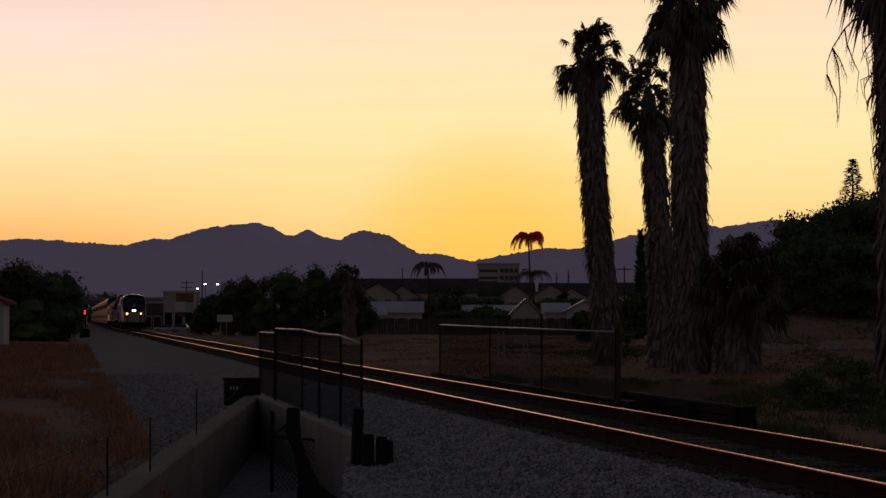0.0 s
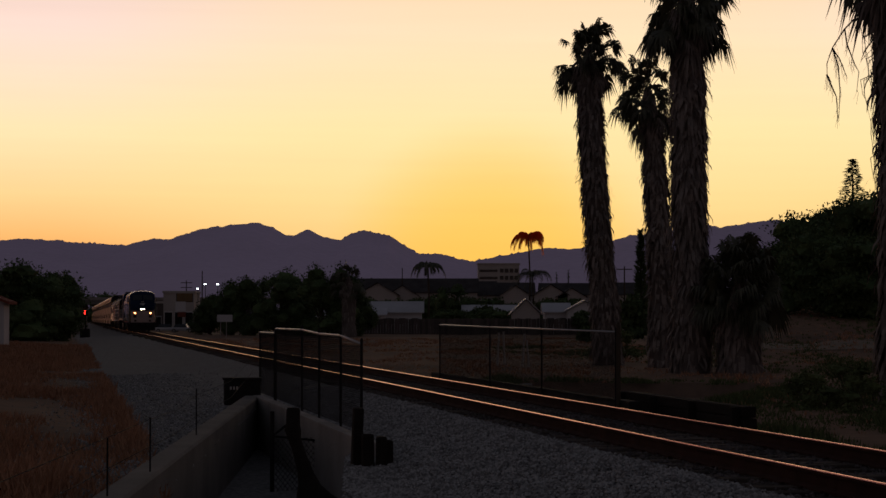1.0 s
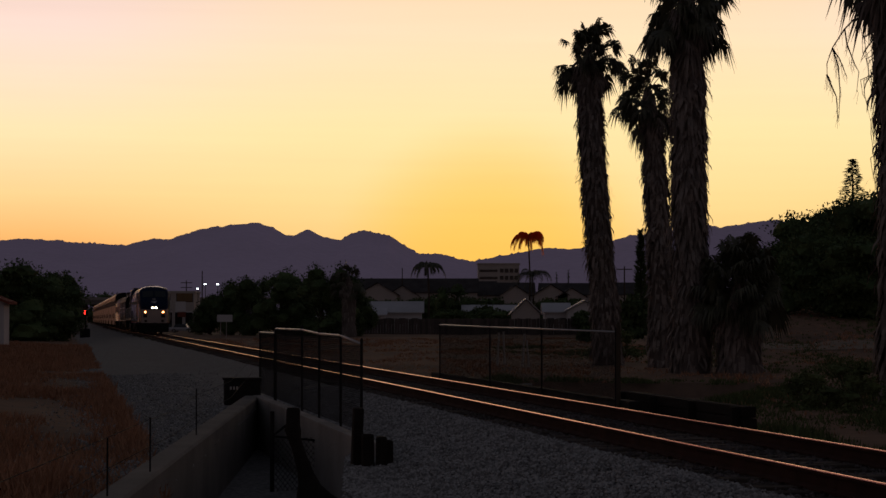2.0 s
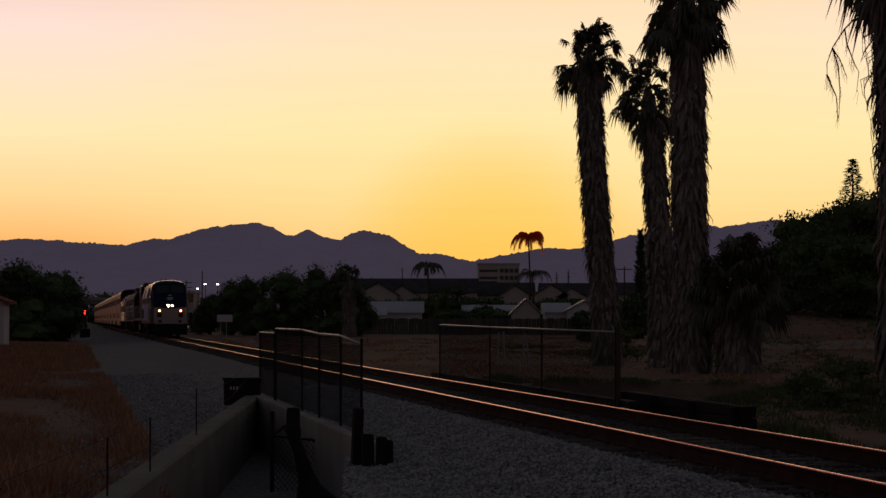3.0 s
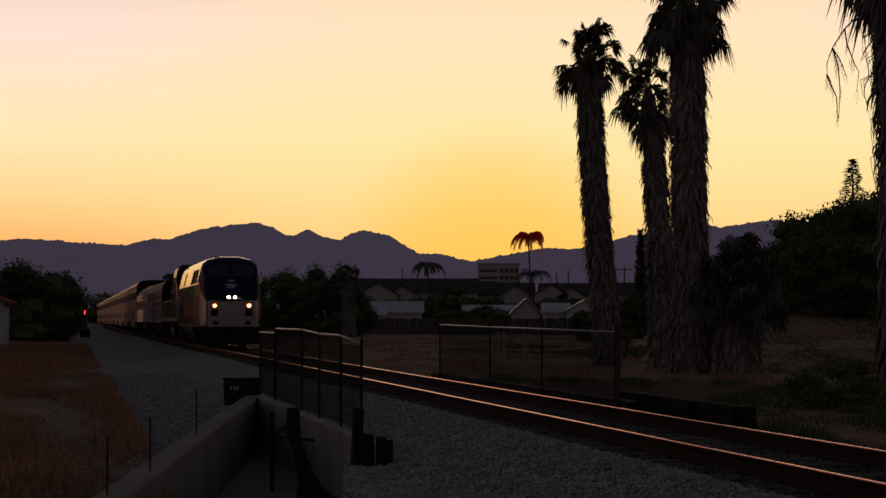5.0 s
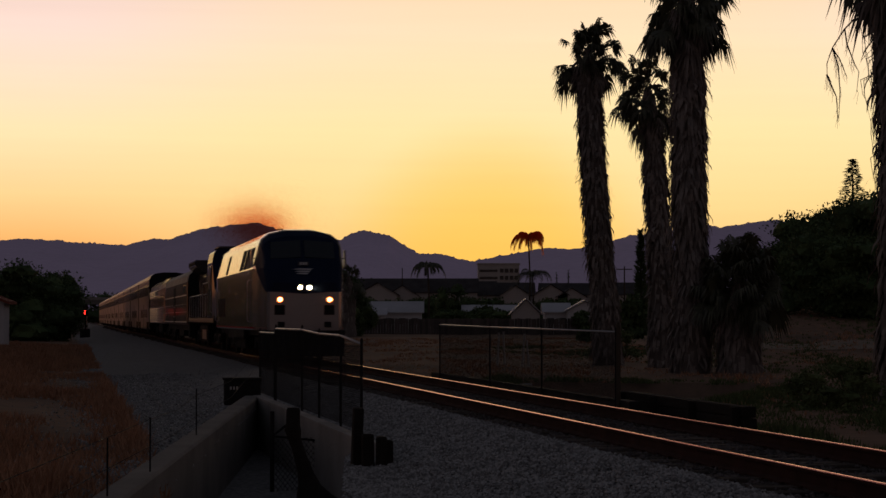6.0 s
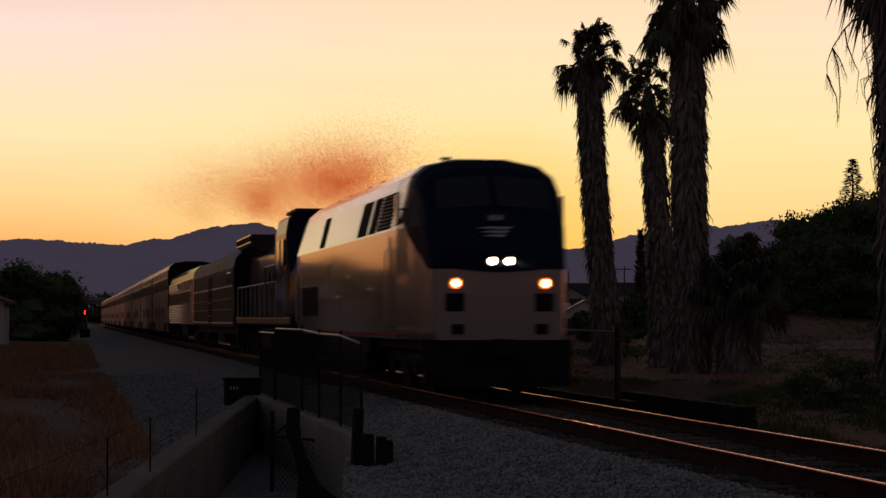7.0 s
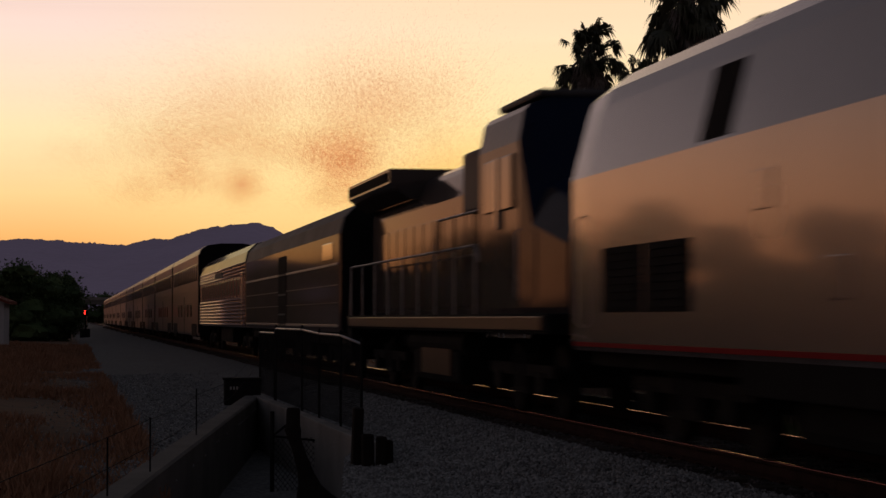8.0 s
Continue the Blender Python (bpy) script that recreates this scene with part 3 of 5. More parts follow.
def locomotive():
    lo = thing("locomotive", on_line(0, 0), "silver diesel passenger locomotive with dark blue nose and lit headlights", "locomotive")
    L = 19.6
    bm = bmesh.new()
    prof = [(0.0, 1.12, 2.46), (0.10, 1.20, 2.60), (0.40, 1.26, 3.12), (0.75, 1.32, 3.72), (1.00, 1.36, 4.08), (1.35, 1.41, 4.26), (2.2, 1.49, 4.34), (3.4, 1.50, 4.35), (9, 1.50, 4.35), (18.6, 1.50, 4.35), (19.5, 1.48, 4.28), (L, 1.45, 4.20)]
    py = [q[0] for q in prof]
    ys = sorted(set([round(0.1 * k, 2) for k in range(35)] + py))
    skin = []
    for y in ys:
        hw, top = (float(np.interp(y, py, [q[j] for q in prof])) for j in (1, 2))
        half = section(y, hw, top, full=max(0.0, min(1.0, (2.6 - y) / 1.4)))[:8]
        side = [(half[1][0], y, 1.08 + (half[3][2] - 1.08) * k / 16) for k in range(16)]
        half = [half[0]] + side + half[3:]
        skin.append(half + [(-x, q, z) for x, q, z in reversed(half)])
    loft(bm, skin)
    for co, no in (((0, 0.25, 2.22), (0, 1, -1.75)), ((0, 0, 2.22), (0, 0, 1)), ((0, 1.85, 0), (0, 1, 0))):
        bmesh.ops.bisect_plane(bm, geom=list(bm.verts) + list(bm.edges) + list(bm.faces), plane_co=co, plane_no=no)
    for f in bm.faces:
        c = f.calc_center_median()
        f.normal_update()
        # the blue sweeps back from the nose to the cab window
        if c.z > 2.22 and c.y < min(1.85, 0.25 + (c.z - 2.22) * 1.75):
            f.material_index = 1
        elif f.normal.z > 0.80 and c.y > 2.0:
            f.material_index = 2
    body = part("body", bm, [M["silver"], M["blue"], M["roofgrey"]], lo, "silver-grey painted carbody")
    # blue nose mask below the windscreen, and the light band round the front
    bm = bmesh.new()
    loft(bm, [[(x * 1.03, -0.035, z) for x, z in ((-1.0, 2.28), (-0.6, 2.20), (0, 2.16), (0.6, 2.20), (1.0, 2.28), (0.98, 2.52), (-0.98, 2.52))],
              [(x * 1.03, 0.10, z) for x, z in ((-1.0, 2.28), (-0.6, 2.20), (0, 2.16), (0.6, 2.20), (1.0, 2.28), (0.98, 2.52), (-0.98, 2.52))]])
    part("nose_mask", bm, M["blue"], body)
    for sx in (-1, 1):
        bm = bmesh.new()
        loft(bm, [[(sx * 0.06, 0.505, 3.36), (sx * 1.05, 0.52, 3.30), (sx * 1.02, 0.86, 3.85), (sx * 0.06, 0.84, 3.92)], [(sx * 0.06, 0.68, 3.26), (sx * 1.05, 0.70, 3.20), (sx * 1.02, 1.04, 3.75), (sx * 0.06, 1.02, 3.82)]])
        part("windscreen", bm, M["glass"], body, "dark raked windscreen pane")
        part("headlight", C((sx * 0.15, -0.12, 2.36), (sx * 0.15, 0.2, 2.36), 0.058, n=20), M["head"], body, "glowing headlight")
        ring = bmesh.new()
        loft(ring, [[(sx * 0.15 + r * math.cos(a), yy, 2.36 + r * math.sin(a)) for a in [k * 0.3927 for k in range(16)]] for r, yy in ((0.062, -0.10), (0.085, -0.13), (0.11, -0.12), (0.11, 0.2))], close=False)
        part("headlight_bezel", ring, M["black"], body)
        dl = part("ditch_light", C((sx * 0.80, -0.115, 1.97), (sx * 0.80, 0.02, 1.97), 0.066, n=18), M["ditch"], body, "glowing ditch light")
        part("ditch_light_housing", B(sx * 0.80 - 0.12, sx * 0.80 + 0.12, -0.05, 0.03, 1.86, 2.08, bevel=0.02), M["silver"], dl)
        # added glowing ring in place of the lamp's halo
        part("lens_rim", C((sx * 0.80, -0.105, 1.97), (sx * 0.80, -0.04, 1.97), 0.10, n=18), M["amber"], dl, "amber glowing ring imitating the lamp halo")
        part("step_recess", B(sx * 0.80 - 0.17, sx * 0.80 + 0.17, -0.015, 0.05, 1.48, 1.80, bevel=0.01), M["black"], body, "dark step recess")
        part("pilot_hose_box", B(sx * 0.75 - 0.11, sx * 0.75 + 0.11, -0.08, 0.03, 1.08, 1.26, bevel=0.02), M["black"], body)
        # rear-view mirror at the cab side
        mr = part("mirror", B(sx * 1.50, sx * 1.57, 1.75, 1.92, 3.05, 3.62, bevel=0.02), M["silver"], body)
        part("mirror_arm", C((sx * 1.36, 1.85, 3.35), (sx * 1.52, 1.85, 3.35), 0.02, n=6), M["black"], mr)
        # slanted upper windows and louvres; the panel runs from the shoulder to the roof edge
        p0, p1 = Vector((sx * 1.50, 0, 3.0)), Vector((sx * 1.50 * 0.865, 0, 3.0 + 1.35 * 0.60))
        nrm = Vector((0.76, 0, 0.21)).normalized()
        nrm.x *= sx

        def slab(ya, yb, ka, kb, t, bm=None):
            bm = bm or bmesh.new()
            q = [p0.lerp(p1, ka), p0.lerp(p1, kb)]
            lo_, hi_ = nrm * -0.02, nrm * t
            loft(bm, [[Vector((v.x, ya, v.z)) + n_ for v, n_ in ((q[0], lo_), (q[1], lo_), (q[1], hi_), (q[0], hi_))],
                      [Vector((v.x, yb, v.z)) + n_ for v, n_ in ((q[0], lo_), (q[1], lo_), (q[1], hi_), (q[0], hi_))]])
            return bm
        part("cab_window", slab(1.95, 2.75, 0.12, 0.86, 0.012), M["glass"], body, "dark cab side window")
        for ya, yb in ((5.0, 5.9), (6.3, 7.6), (13.4, 14.3)):
            part("roof_side_window", slab(ya, yb, 0.05, 0.92, 0.012), M["black"], body, "dark opening in the slanted upper side")
        lv = part("louvre", slab(3.1, 4.75, 0.06, 0.92, 0.008), M["black"], body, "louvred air intake")
        for i in range(9):
            k = 0.10 + i * 0.09
            part("slat", slab(3.12, 4.73, k, k + 0.035, 0.03), M["roofgrey"], lv)
        for i, ya in enumerate((14.6, 16.35)):
            g = part("side_grille", B(sx * 1.46, sx * 1.515, ya, ya + 1.6, 1.42, 2.14, bevel=0.01), M["black"], body, "dark louvred side grille")
            for k in range(8):
                part("slat", B(sx * 1.46, sx * 1.53, ya + 0.05, ya + 1.55, 1.47 + k * 0.085, 1.495 + k * 0.085), M["black"], g)
        part("sill_stripe", B(sx * 1.475, sx * 1.508, 2.0, 19.3, 1.03, 1.08), M["red"], body, "dark red stripe along the sill")
        part("side_skirt", B(sx * 1.38, sx * 1.47, 5.9, 13.2, 0.66, 1.02, bevel=0.02), M["black"], body)
        door = bmesh.new()
        box(door, sx * 1.48, sx * 1.515, 3.0, 3.65, 1.25, 2.9, 0.012)
        dr = part("cab_door", door, M["silver"], body, "cab side door")
        part("grab_rail", tube(bmesh.new(), [(sx * 1.53, 2.9, 1.25), (sx * 1.6, 2.9, 1.3), (sx * 1.6, 2.9, 2.6), (sx * 1.53, 2.9, 2.65)], 0.015), M["galv"], dr)
        part("grab_rail", tube(bmesh.new(), [(sx * 1.5, 18.9, 1.25), (sx * 1.57, 18.9, 1.3), (sx * 1.57, 18.9, 2.5), (sx * 1.5, 18.9, 2.55)], 0.015), M["galv"], body)
        for i, (yy, zz) in enumerate(((8.6, 1.9), (10.4, 1.5), (12.2, 2.3), (5.2, 1.6))):
            part("access_hatch", B(sx * 1.48, sx * 1.512, yy, yy + 0.55, zz, zz + 0.35, bevel=0.008), M["silver"], body)
    # number board with unreadable bars, and the pale swept badge
    nb = part("number_board", B(-0.17, 0.17, 0.33, 0.50, 3.08, 3.20, bevel=0.01), M["roofgrey"], body)
    for k in range(3):
        part("number_bar", B(-0.12 + k * 0.085, -0.06 + k * 0.085, 0.322, 0.35, 3.095, 3.18), M["badge"], nb)
    for k in range(3):
        bm = bmesh.new()
        z = 2.79 + k * 0.07
        y = 0.075 + (z - 2.6) * 0.575
        w = 0.20 + 0.09 * k
        loft(bm, [[(-w - 0.08 + 0.14 * k * 0.3, y + 0.02, z + 0.02), (w * 0.55, y, z), (w * 0.8, y + 0.03, z + 0.045), (-w * 0.4, y + 0.03, z + 0.05)],
                  [(-w - 0.08 + 0.14 * k * 0.3, y + 0.1, z + 0.02), (w * 0.55, y + 0.08, z), (w * 0.8, y + 0.11, z + 0.045), (-w * 0.4, y + 0.11, z + 0.05)]])
        part("badge_sweep", bm, M["badge"], body, "pale swept badge stripe")
    # pilot, coupler, underframe
    bm = bmesh.new()
    loft(bm, [[(-1.35, 0.25, 0.98), (-0.5, -0.12, 0.98), (0.5, -0.12, 0.98), (1.35, 0.25, 0.98), (1.35, 0.5, 0.98), (-1.35, 0.5, 0.98)],
              [(-1.3, 0.15, 0.16), (-0.45, -0.22, 0.16), (0.45, -0.22, 0.16), (1.3, 0.15, 0.16), (1.3, 0.4, 0.16), (-1.3, 0.4, 0.16)]])
    pl = part("pilot_plow", bm, M["black"], body, "black steel pilot plow")
    part("coupler", B(-0.14, 0.14, -0.65, 0.1, 0.72, 1.0, bevel=0.03), M["dark_steel"], pl)
    part("fuel_tank", B(-1.3, 1.3, 7.2, 12.2, 0.28, 0.95, bevel=0.12), M["black"], lo)
    part("underframe", B(-1.3, 1.3, 0.4, 19.3, 0.80, 1.0, bevel=0.02), M["black"], lo)
    truck(lo, 3.6, 2.8, 0.5)
    truck(lo, 16.0, 2.8, 0.5)
    # roof: horn, beacon, fans, exhaust
    hn = bmesh.new()
    for k in (-0.07, 0, 0.07):
        cyl(hn, (-0.6 + k, 2.0, 4.31), (-0.6 + k, 2.25, 4.31), 0.03, 0.012, n=8)
    cyl(hn, (-0.6, 2.25, 4.2), (-0.6, 2.25, 4.31), 0.02, n=6)
    part("horn", hn, M["black"], body)
    for y in (9.5, 11.5, 15.0, 17.0):
        part("roof_fan", C((0, y, 4.24), (0, y, 4.362), 0.7, n=20), M["roofgrey"], body)
    part("exhaust_stack", B(-0.3, 0.3, 6.5, 7.1, 4.2, 4.46, bevel=0.02), M["black"], body)
    return lo, L


def hood_locomotive():
    lo = thing("hood_locomotive", on_line(0, 0), "grey and dark road-switcher locomotive with handrails and radiator wings", "locomotive")
    L = 19.6
    part("frame", B(-1.5, 1.5, 0.2, L, 1.15, 1.42, bevel=0.03), M["black"], lo)
    # nose and cab
    bm = bmesh.new()
    loft(bm, [section(0.5, 1.15, 3.0, 2.3, zb=1.4), section(1.6, 1.38, 3.3, 2.6, zb=1.4), section(2.0, 1.47, 4.42, 3.75, 1.0, zb=1.4), section(4.6, 1.5, 4.42, 3.75, 1.0, zb=1.4)])
    for f in bm.faces:
        f.normal_update()
        if f.calc_center_median().y < 1.95 and abs(f.normal.x) < 0.75:
            f.material_index = 1
    cab = part("cab", bm, [M["hoodgrey"], M["blue"]], lo, "grey driver's cab with dark blue front")
    part("cab_front", B(-1.38, 1.38, 1.90, 2.0, 3.2, 4.0, bevel=0.02), M["blue"], cab)
    part("cab_roof", B(-1.2, 1.2, 1.95, 4.65, 4.36, 4.46, bevel=0.04), M["roofgrey"], cab)
    for sx in (-1, 1):
        part("cab_window", B(sx * 1.47, sx * 1.515, 2.3, 3.15, 2.85, 3.6, bevel=0.02), M["glass"], cab)
        part("cab_window", B(sx * 1.47, sx * 1.515, 3.35, 4.2, 2.85, 3.6, bevel=0.02), M["glass"], cab)
        part("front_window", B(sx * 0.75 - 0.5, sx * 0.75 + 0.5, 1.87, 1.92, 3.35, 3.9, bevel=0.02), M["glass"], cab)
        part("window_post", B(sx * 1.46, sx * 1.54, 3.18, 3.32, 2.6, 3.6, bevel=0.01), M["silver"], cab)
    # long hood
    bm = bmesh.new()
    loft(bm, [section(y, 1.0, 4.10, 3.4, zb=1.4) for y in (4.6, 10, L - 0.5)])
    hood = part("long_hood", bm, M["hoodgrey"], lo, "grey engine hood with doors")
    part("brake_intake", B(-1.3, 1.3, 4.7, 7.0, 3.0, 3.95, bevel=0.05), M["roofgrey"], hood, "dark intake box behind the cab")
    bm = bmesh.new()
    loft(bm, [[(-1.1, y, 3.60), (-1.5, y, 3.90), (-1.5, y, 4.18), (1.5, y, 4.18), (1.5, y, 3.90), (1.1, y, 3.60)] for y in (13.4, L - 0.3)])
    part("radiator_wing", bm, M["hoodgrey"], hood, "overhanging radiator housing")
    part("radiator_screen", B(-1.52, 1.52, 13.6, L - 0.5, 3.95, 4.12), M["black"], hood)
    for sx in (-1, 1):
        for k in range(11):
            y = 7.2 + k * 1.05
            d = part("hood_door", B(sx * 0.99, sx * 1.025, y, y + 0.95, 1.55, 3.1, bevel=0.01), M["hoodgrey"], hood)
            part("latch", B(sx * 1.02, sx * 1.04, y + 0.80, y + 0.86, 2.2, 2.36), M["dark_steel"], d)
        part("walkway_handrail", tube(bmesh.new(), [(sx * 1.45, 4.9, 2.2), (sx * 1.45, 5.1, 2.45), (sx * 1.45, 19.2, 2.45), (sx * 1.45, 19.4, 1.4)], 0.022), M["galv"], lo)
        for k in range(9):
            y = 5.2 + k * 1.75
            part("stanchion", C((sx * 1.45, y, 1.4), (sx * 1.45, y, 2.45), 0.018, n=6), M["galv"], lo)
        part("side_sill", B(sx * 1.495, sx * 1.52, 0.5, L - 0.5, 1.20, 1.38, bevel=0.008), M["coach"], lo, "dull brown side sill")
        part("upper_handrail", tube(bmesh.new(), [(sx * 1.47, 4.9, 2.95), (sx * 1.47, 8.3, 2.95), (sx * 1.47, 8.5, 2.45)], 0.02), M["galv"], lo)
        for y in (5.2, 6.8, 8.2):
            part("stanchion", C((sx * 1.47, y, 2.4), (sx * 1.47, y, 2.95), 0.018, n=6), M["dark_steel"], lo)
        part("cab_grab_rail", tube(bmesh.new(), [(sx * 1.5, 1.75, 1.6), (sx * 1.56, 1.75, 1.65), (sx * 1.56, 1.75, 2.5), (sx * 1.5, 1.75, 2.55)], 0.016), M["galv"], cab)
        part("tank_panel", B(sx * 1.30, sx * 1.325, 8.0, 10.8, 0.42, 0.95, bevel=0.01), M["coach"], lo, "dusty grey tank panel")
        part("step_well", B(sx * 1.15, sx * 1.48, L - 0.7, L, 0.45, 1.2, bevel=0.02), M["black"], lo)
        part("air_tank", C((sx * 1.15, 6.8, 0.95), (sx * 1.15, 12.3, 0.95), 0.2, n=12), M["black"], lo)
    part("exhaust_stack", B(-0.35, 0.35, 8.6, 9.6, 3.9, 4.22, bevel=0.03), M["black"], hood)
    part("fuel_tank", B(-1.3, 1.3, 7.3, 11.8, 0.3, 1.0, bevel=0.1), M["black"], lo)
    truck(lo, 3.6, 2.8)
    truck(lo, 16.0, 2.8)
    return lo, L


def body_shell(L, hw, eave, top, zb, mi_roof=1, roof_from=0.5):
    bm = bmesh.new()
    def sec(y, k=1.0):
        h = [(hw * 0.97 * k, zb), (hw * k, zb + 0.12), (hw * k, eave), (hw * 0.94 * k, eave + (top - eave) * 0.45), (hw * 0.75 * k, eave + (top - eave) * 0.8), (hw * 0.35 * k, top - 0.02)]
        return [(x, y, z) for x, z in h] + [(-x, y, z) for x, z in reversed(h)]
    loft(bm, [sec(0.0, 0.97), sec(0.12), sec(L - 0.12), sec(L, 0.97)])
    for f in bm.faces:
        f.normal_update()
        c = f.calc_center_median()
        if c.z > eave + (top - eave) * roof_from and abs(f.normal.y) < 0.5:
            f.material_index = mi_roof
        if abs(f.normal.y) > 0.9:
            f.material_index = 2
    return bm


def end_details(car, L, z1):
    for y0, y1 in ((-0.35, 0.0), (L, L + 0.35)):
        part("diaphragm", B(-0.55, 0.55, y0, y1, 1.2, z1, bevel=0.04), M["black"], car, "black gangway diaphragm")
        part("coupler", B(-0.13, 0.13, y0 * 1.0 - (0.25 if y0 < 0 else -0.05), y1 + (0.25 if y0 > 0 else -0.05), 0.75, 1.0, bevel=0.03), M["dark_steel"], car)


def baggage_car():
    car = thing("baggage_car", on_line(0, 0), "plain grey baggage car with large side doors", "railway car")
    L = 25.2
    body = part("body", body_shell(L, 1.53, 3.25, 4.05, 1.05, 1, 0.05), [M["bag"], M["roofgrey"], M["black"]], car, "smooth grey carbody", smooth=False)
    for sx in (-1, 1):
        for ya in (11.6, ):
            d = part("baggage_door", B(sx * 1.50, sx * 1.545, ya, ya + 2.2, 1.15, 3.1, bevel=0.015), M["black"], body, "dark sliding baggage door")
            for k in range(3):
                part("door_rib", B(sx * 1.54, sx * 1.56, ya + 0.1, ya + 2.1, 1.45 + k * 0.55, 1.50 + k * 0.55), M["roofgrey"], d)
        for z in (2.55, 1.16):
            part("side_stripe", B(sx * 1.525, sx * 1.545, 0.3, L - 0.3, z, z + 0.06, bevel=0.008), M["galv"], body, "bright belt moulding")
        part("window", B(sx * 1.50, sx * 1.54, 1.2, 3.2, 2.70, 3.1, bevel=0.02), M["glass"], body)
        for z in (1.7, 2.1):
            part("side_rib", B(sx * 1.525, sx * 1.54, 0.3, L - 0.3, z, z + 0.025), M["coach"], body)
    part("underframe", B(-1.3, 1.3, 0.5, L - 0.5, 0.75, 1.08, bevel=0.02), M["black"], car)
    part("equipment_box", B(-1.25, 1.25, 8, 12, 0.4, 0.8, bevel=0.03), M["black"], car)
    truck(car, 3.4); truck(car, L - 3.4)
    end_details(car, L, 3.4)
    return car, L


def fluted_car():
    car = thing("fluted_coach", on_line(0, 0), "fluted stainless steel coach with a row of windows", "railway car")
    L = 25.2
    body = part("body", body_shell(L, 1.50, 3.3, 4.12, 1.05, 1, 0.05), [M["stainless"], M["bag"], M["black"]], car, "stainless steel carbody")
    for sx in (-1, 1):
        for z in [1.14 + 0.13 * k for k in range(8)] + [2.92 + 0.12 * k for k in range(4)]:
            part("flute", C((sx * 1.50, 0.2, z), (sx * 1.50, L - 0.2, z), 0.042, n=8), M["stainless"], body, smooth=True)
        for k in range(14):
            y = 2.2 + k * 1.55
            w = part("window", B(sx * 1.47, sx * 1.515, y, y + 1.1, 2.18, 2.82, bevel=0.05), M["coach_glass"], body)
            part("window_frame", B(sx * 1.48, sx * 1.508, y - 0.07, y + 1.17, 2.12, 2.88, bevel=0.05), M["stainless"], w)
        part("name_panel", B(sx * 1.50, sx * 1.55, 10.5, 14.5, 2.97, 3.2, bevel=0.01), M["roofgrey"], body, "dark name panel")
        part("vestibule_door", B(sx * 1.49, sx * 1.545, 0.6, 1.4, 1.1, 3.0, bevel=0.03), M["stainless"], body)
        part("equipment_box", B(sx * 0.5, sx * 1.3, 8, 14, 0.45, 1.02, bevel=0.03), M["black"], car)
    truck(car, 3.4); truck(car, L - 3.4)
    end_details(car, L, 3.4)
    return car, L


def bilevel_car():
    car = thing("bilevel_coach", on_line(0, 0), "tall silver bilevel coach with two rows of dark windows", "railway car", "coaches of the train")
    L = 25.3
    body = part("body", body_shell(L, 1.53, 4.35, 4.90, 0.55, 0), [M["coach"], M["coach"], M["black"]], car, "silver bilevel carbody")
    for sx in (-1, 1):
        band = part("upper_window_band", B(sx * 1.50, sx * 1.54, 1.0, L - 1.0, 3.15, 3.95, bevel=0.03), M["coach_glass"], body, "dark upper window band")
        for k in range(13):
            y = 1.5 + k * 1.72
            part("window", B(sx * 1.52, sx * 1.552, y, y + 1.25, 3.22, 3.88, bevel=0.04), M["coach_glass"], band)
        for k in range(5):
            y = 5.6 + k * 3.0
            part("lower_window", B(sx * 1.50, sx * 1.545, y, y + 1.1, 1.45, 2.1, bevel=0.05), M["coach_glass"], body)
        part("entrance_door", B(sx * 1.50, sx * 1.545, 12.1, 12.95, 0.62, 2.5, bevel=0.03), M["roofgrey"], body)
        part("belt_stripe", B(sx * 1.52, sx * 1.54, 0.3, L - 0.3, 2.75, 2.83), M["coach"], body)
        for y0 in (1.4, L - 5.6):
            part("truck_cutout", B(sx * 1.30, sx * 1.545, y0, y0 + 4.2, 0.5, 1.12, bevel=0.03), M["black"], body, "dark recess over the truck")
    # shade of the gaps between coaches, widened as black strips on their sides
    for y0 in (0.0, L - 0.45):
        for sx in (-1, 1):
            part("end_strip", B(sx * 1.44, sx * 1.538, y0, y0 + 0.45, 0.7, 4.35, bevel=0.02), M["black"], body, "dark strip widening the shaded gap between coaches")
    part("roof_vent", B(-0.6, 0.6, 10, 14, 4.85, 5.0, bevel=0.04), M["coach"], body)
    truck(car, 3.5); truck(car, L - 3.5)
    end_details(car, L, 4.4)
    return car, L


# place of the leading nose along the line, second by second
NOSE = [(0.0, 252.5), (1.0, 222.2), (2.0, 191.5), (3.0, 160.8), (4.0, 130.0), (5.0, 99.2), (6.0, 68.3), (7.0, 37.2), (7.5, 21.7), (8.0, 6.2)]
CARS = []
_pos = 0.0
for maker, gap in ((locomotive, 1.0), (hood_locomotive, 1.0), (baggage_car, 0.75), (fluted_car, 0.75)):
    ob, ln = maker()
    CARS.append((ob, _pos))
    _pos += ln + gap
first, ln = bilevel_car()
CARS.append((first, _pos))
for i in range(10):
    _pos += ln + 0.65
    CARS.append((copy_thing(first, on_line(0, 0)), _pos))


# ---- plants ----
def rand_dir(rnd, el0, el1):
    a, e = rnd.uniform(0, 6.2832), radians(rnd.uniform(el0, el1))
    return Vector((math.cos(a) * math.cos(e), math.sin(a) * math.cos(e), math.sin(e)))


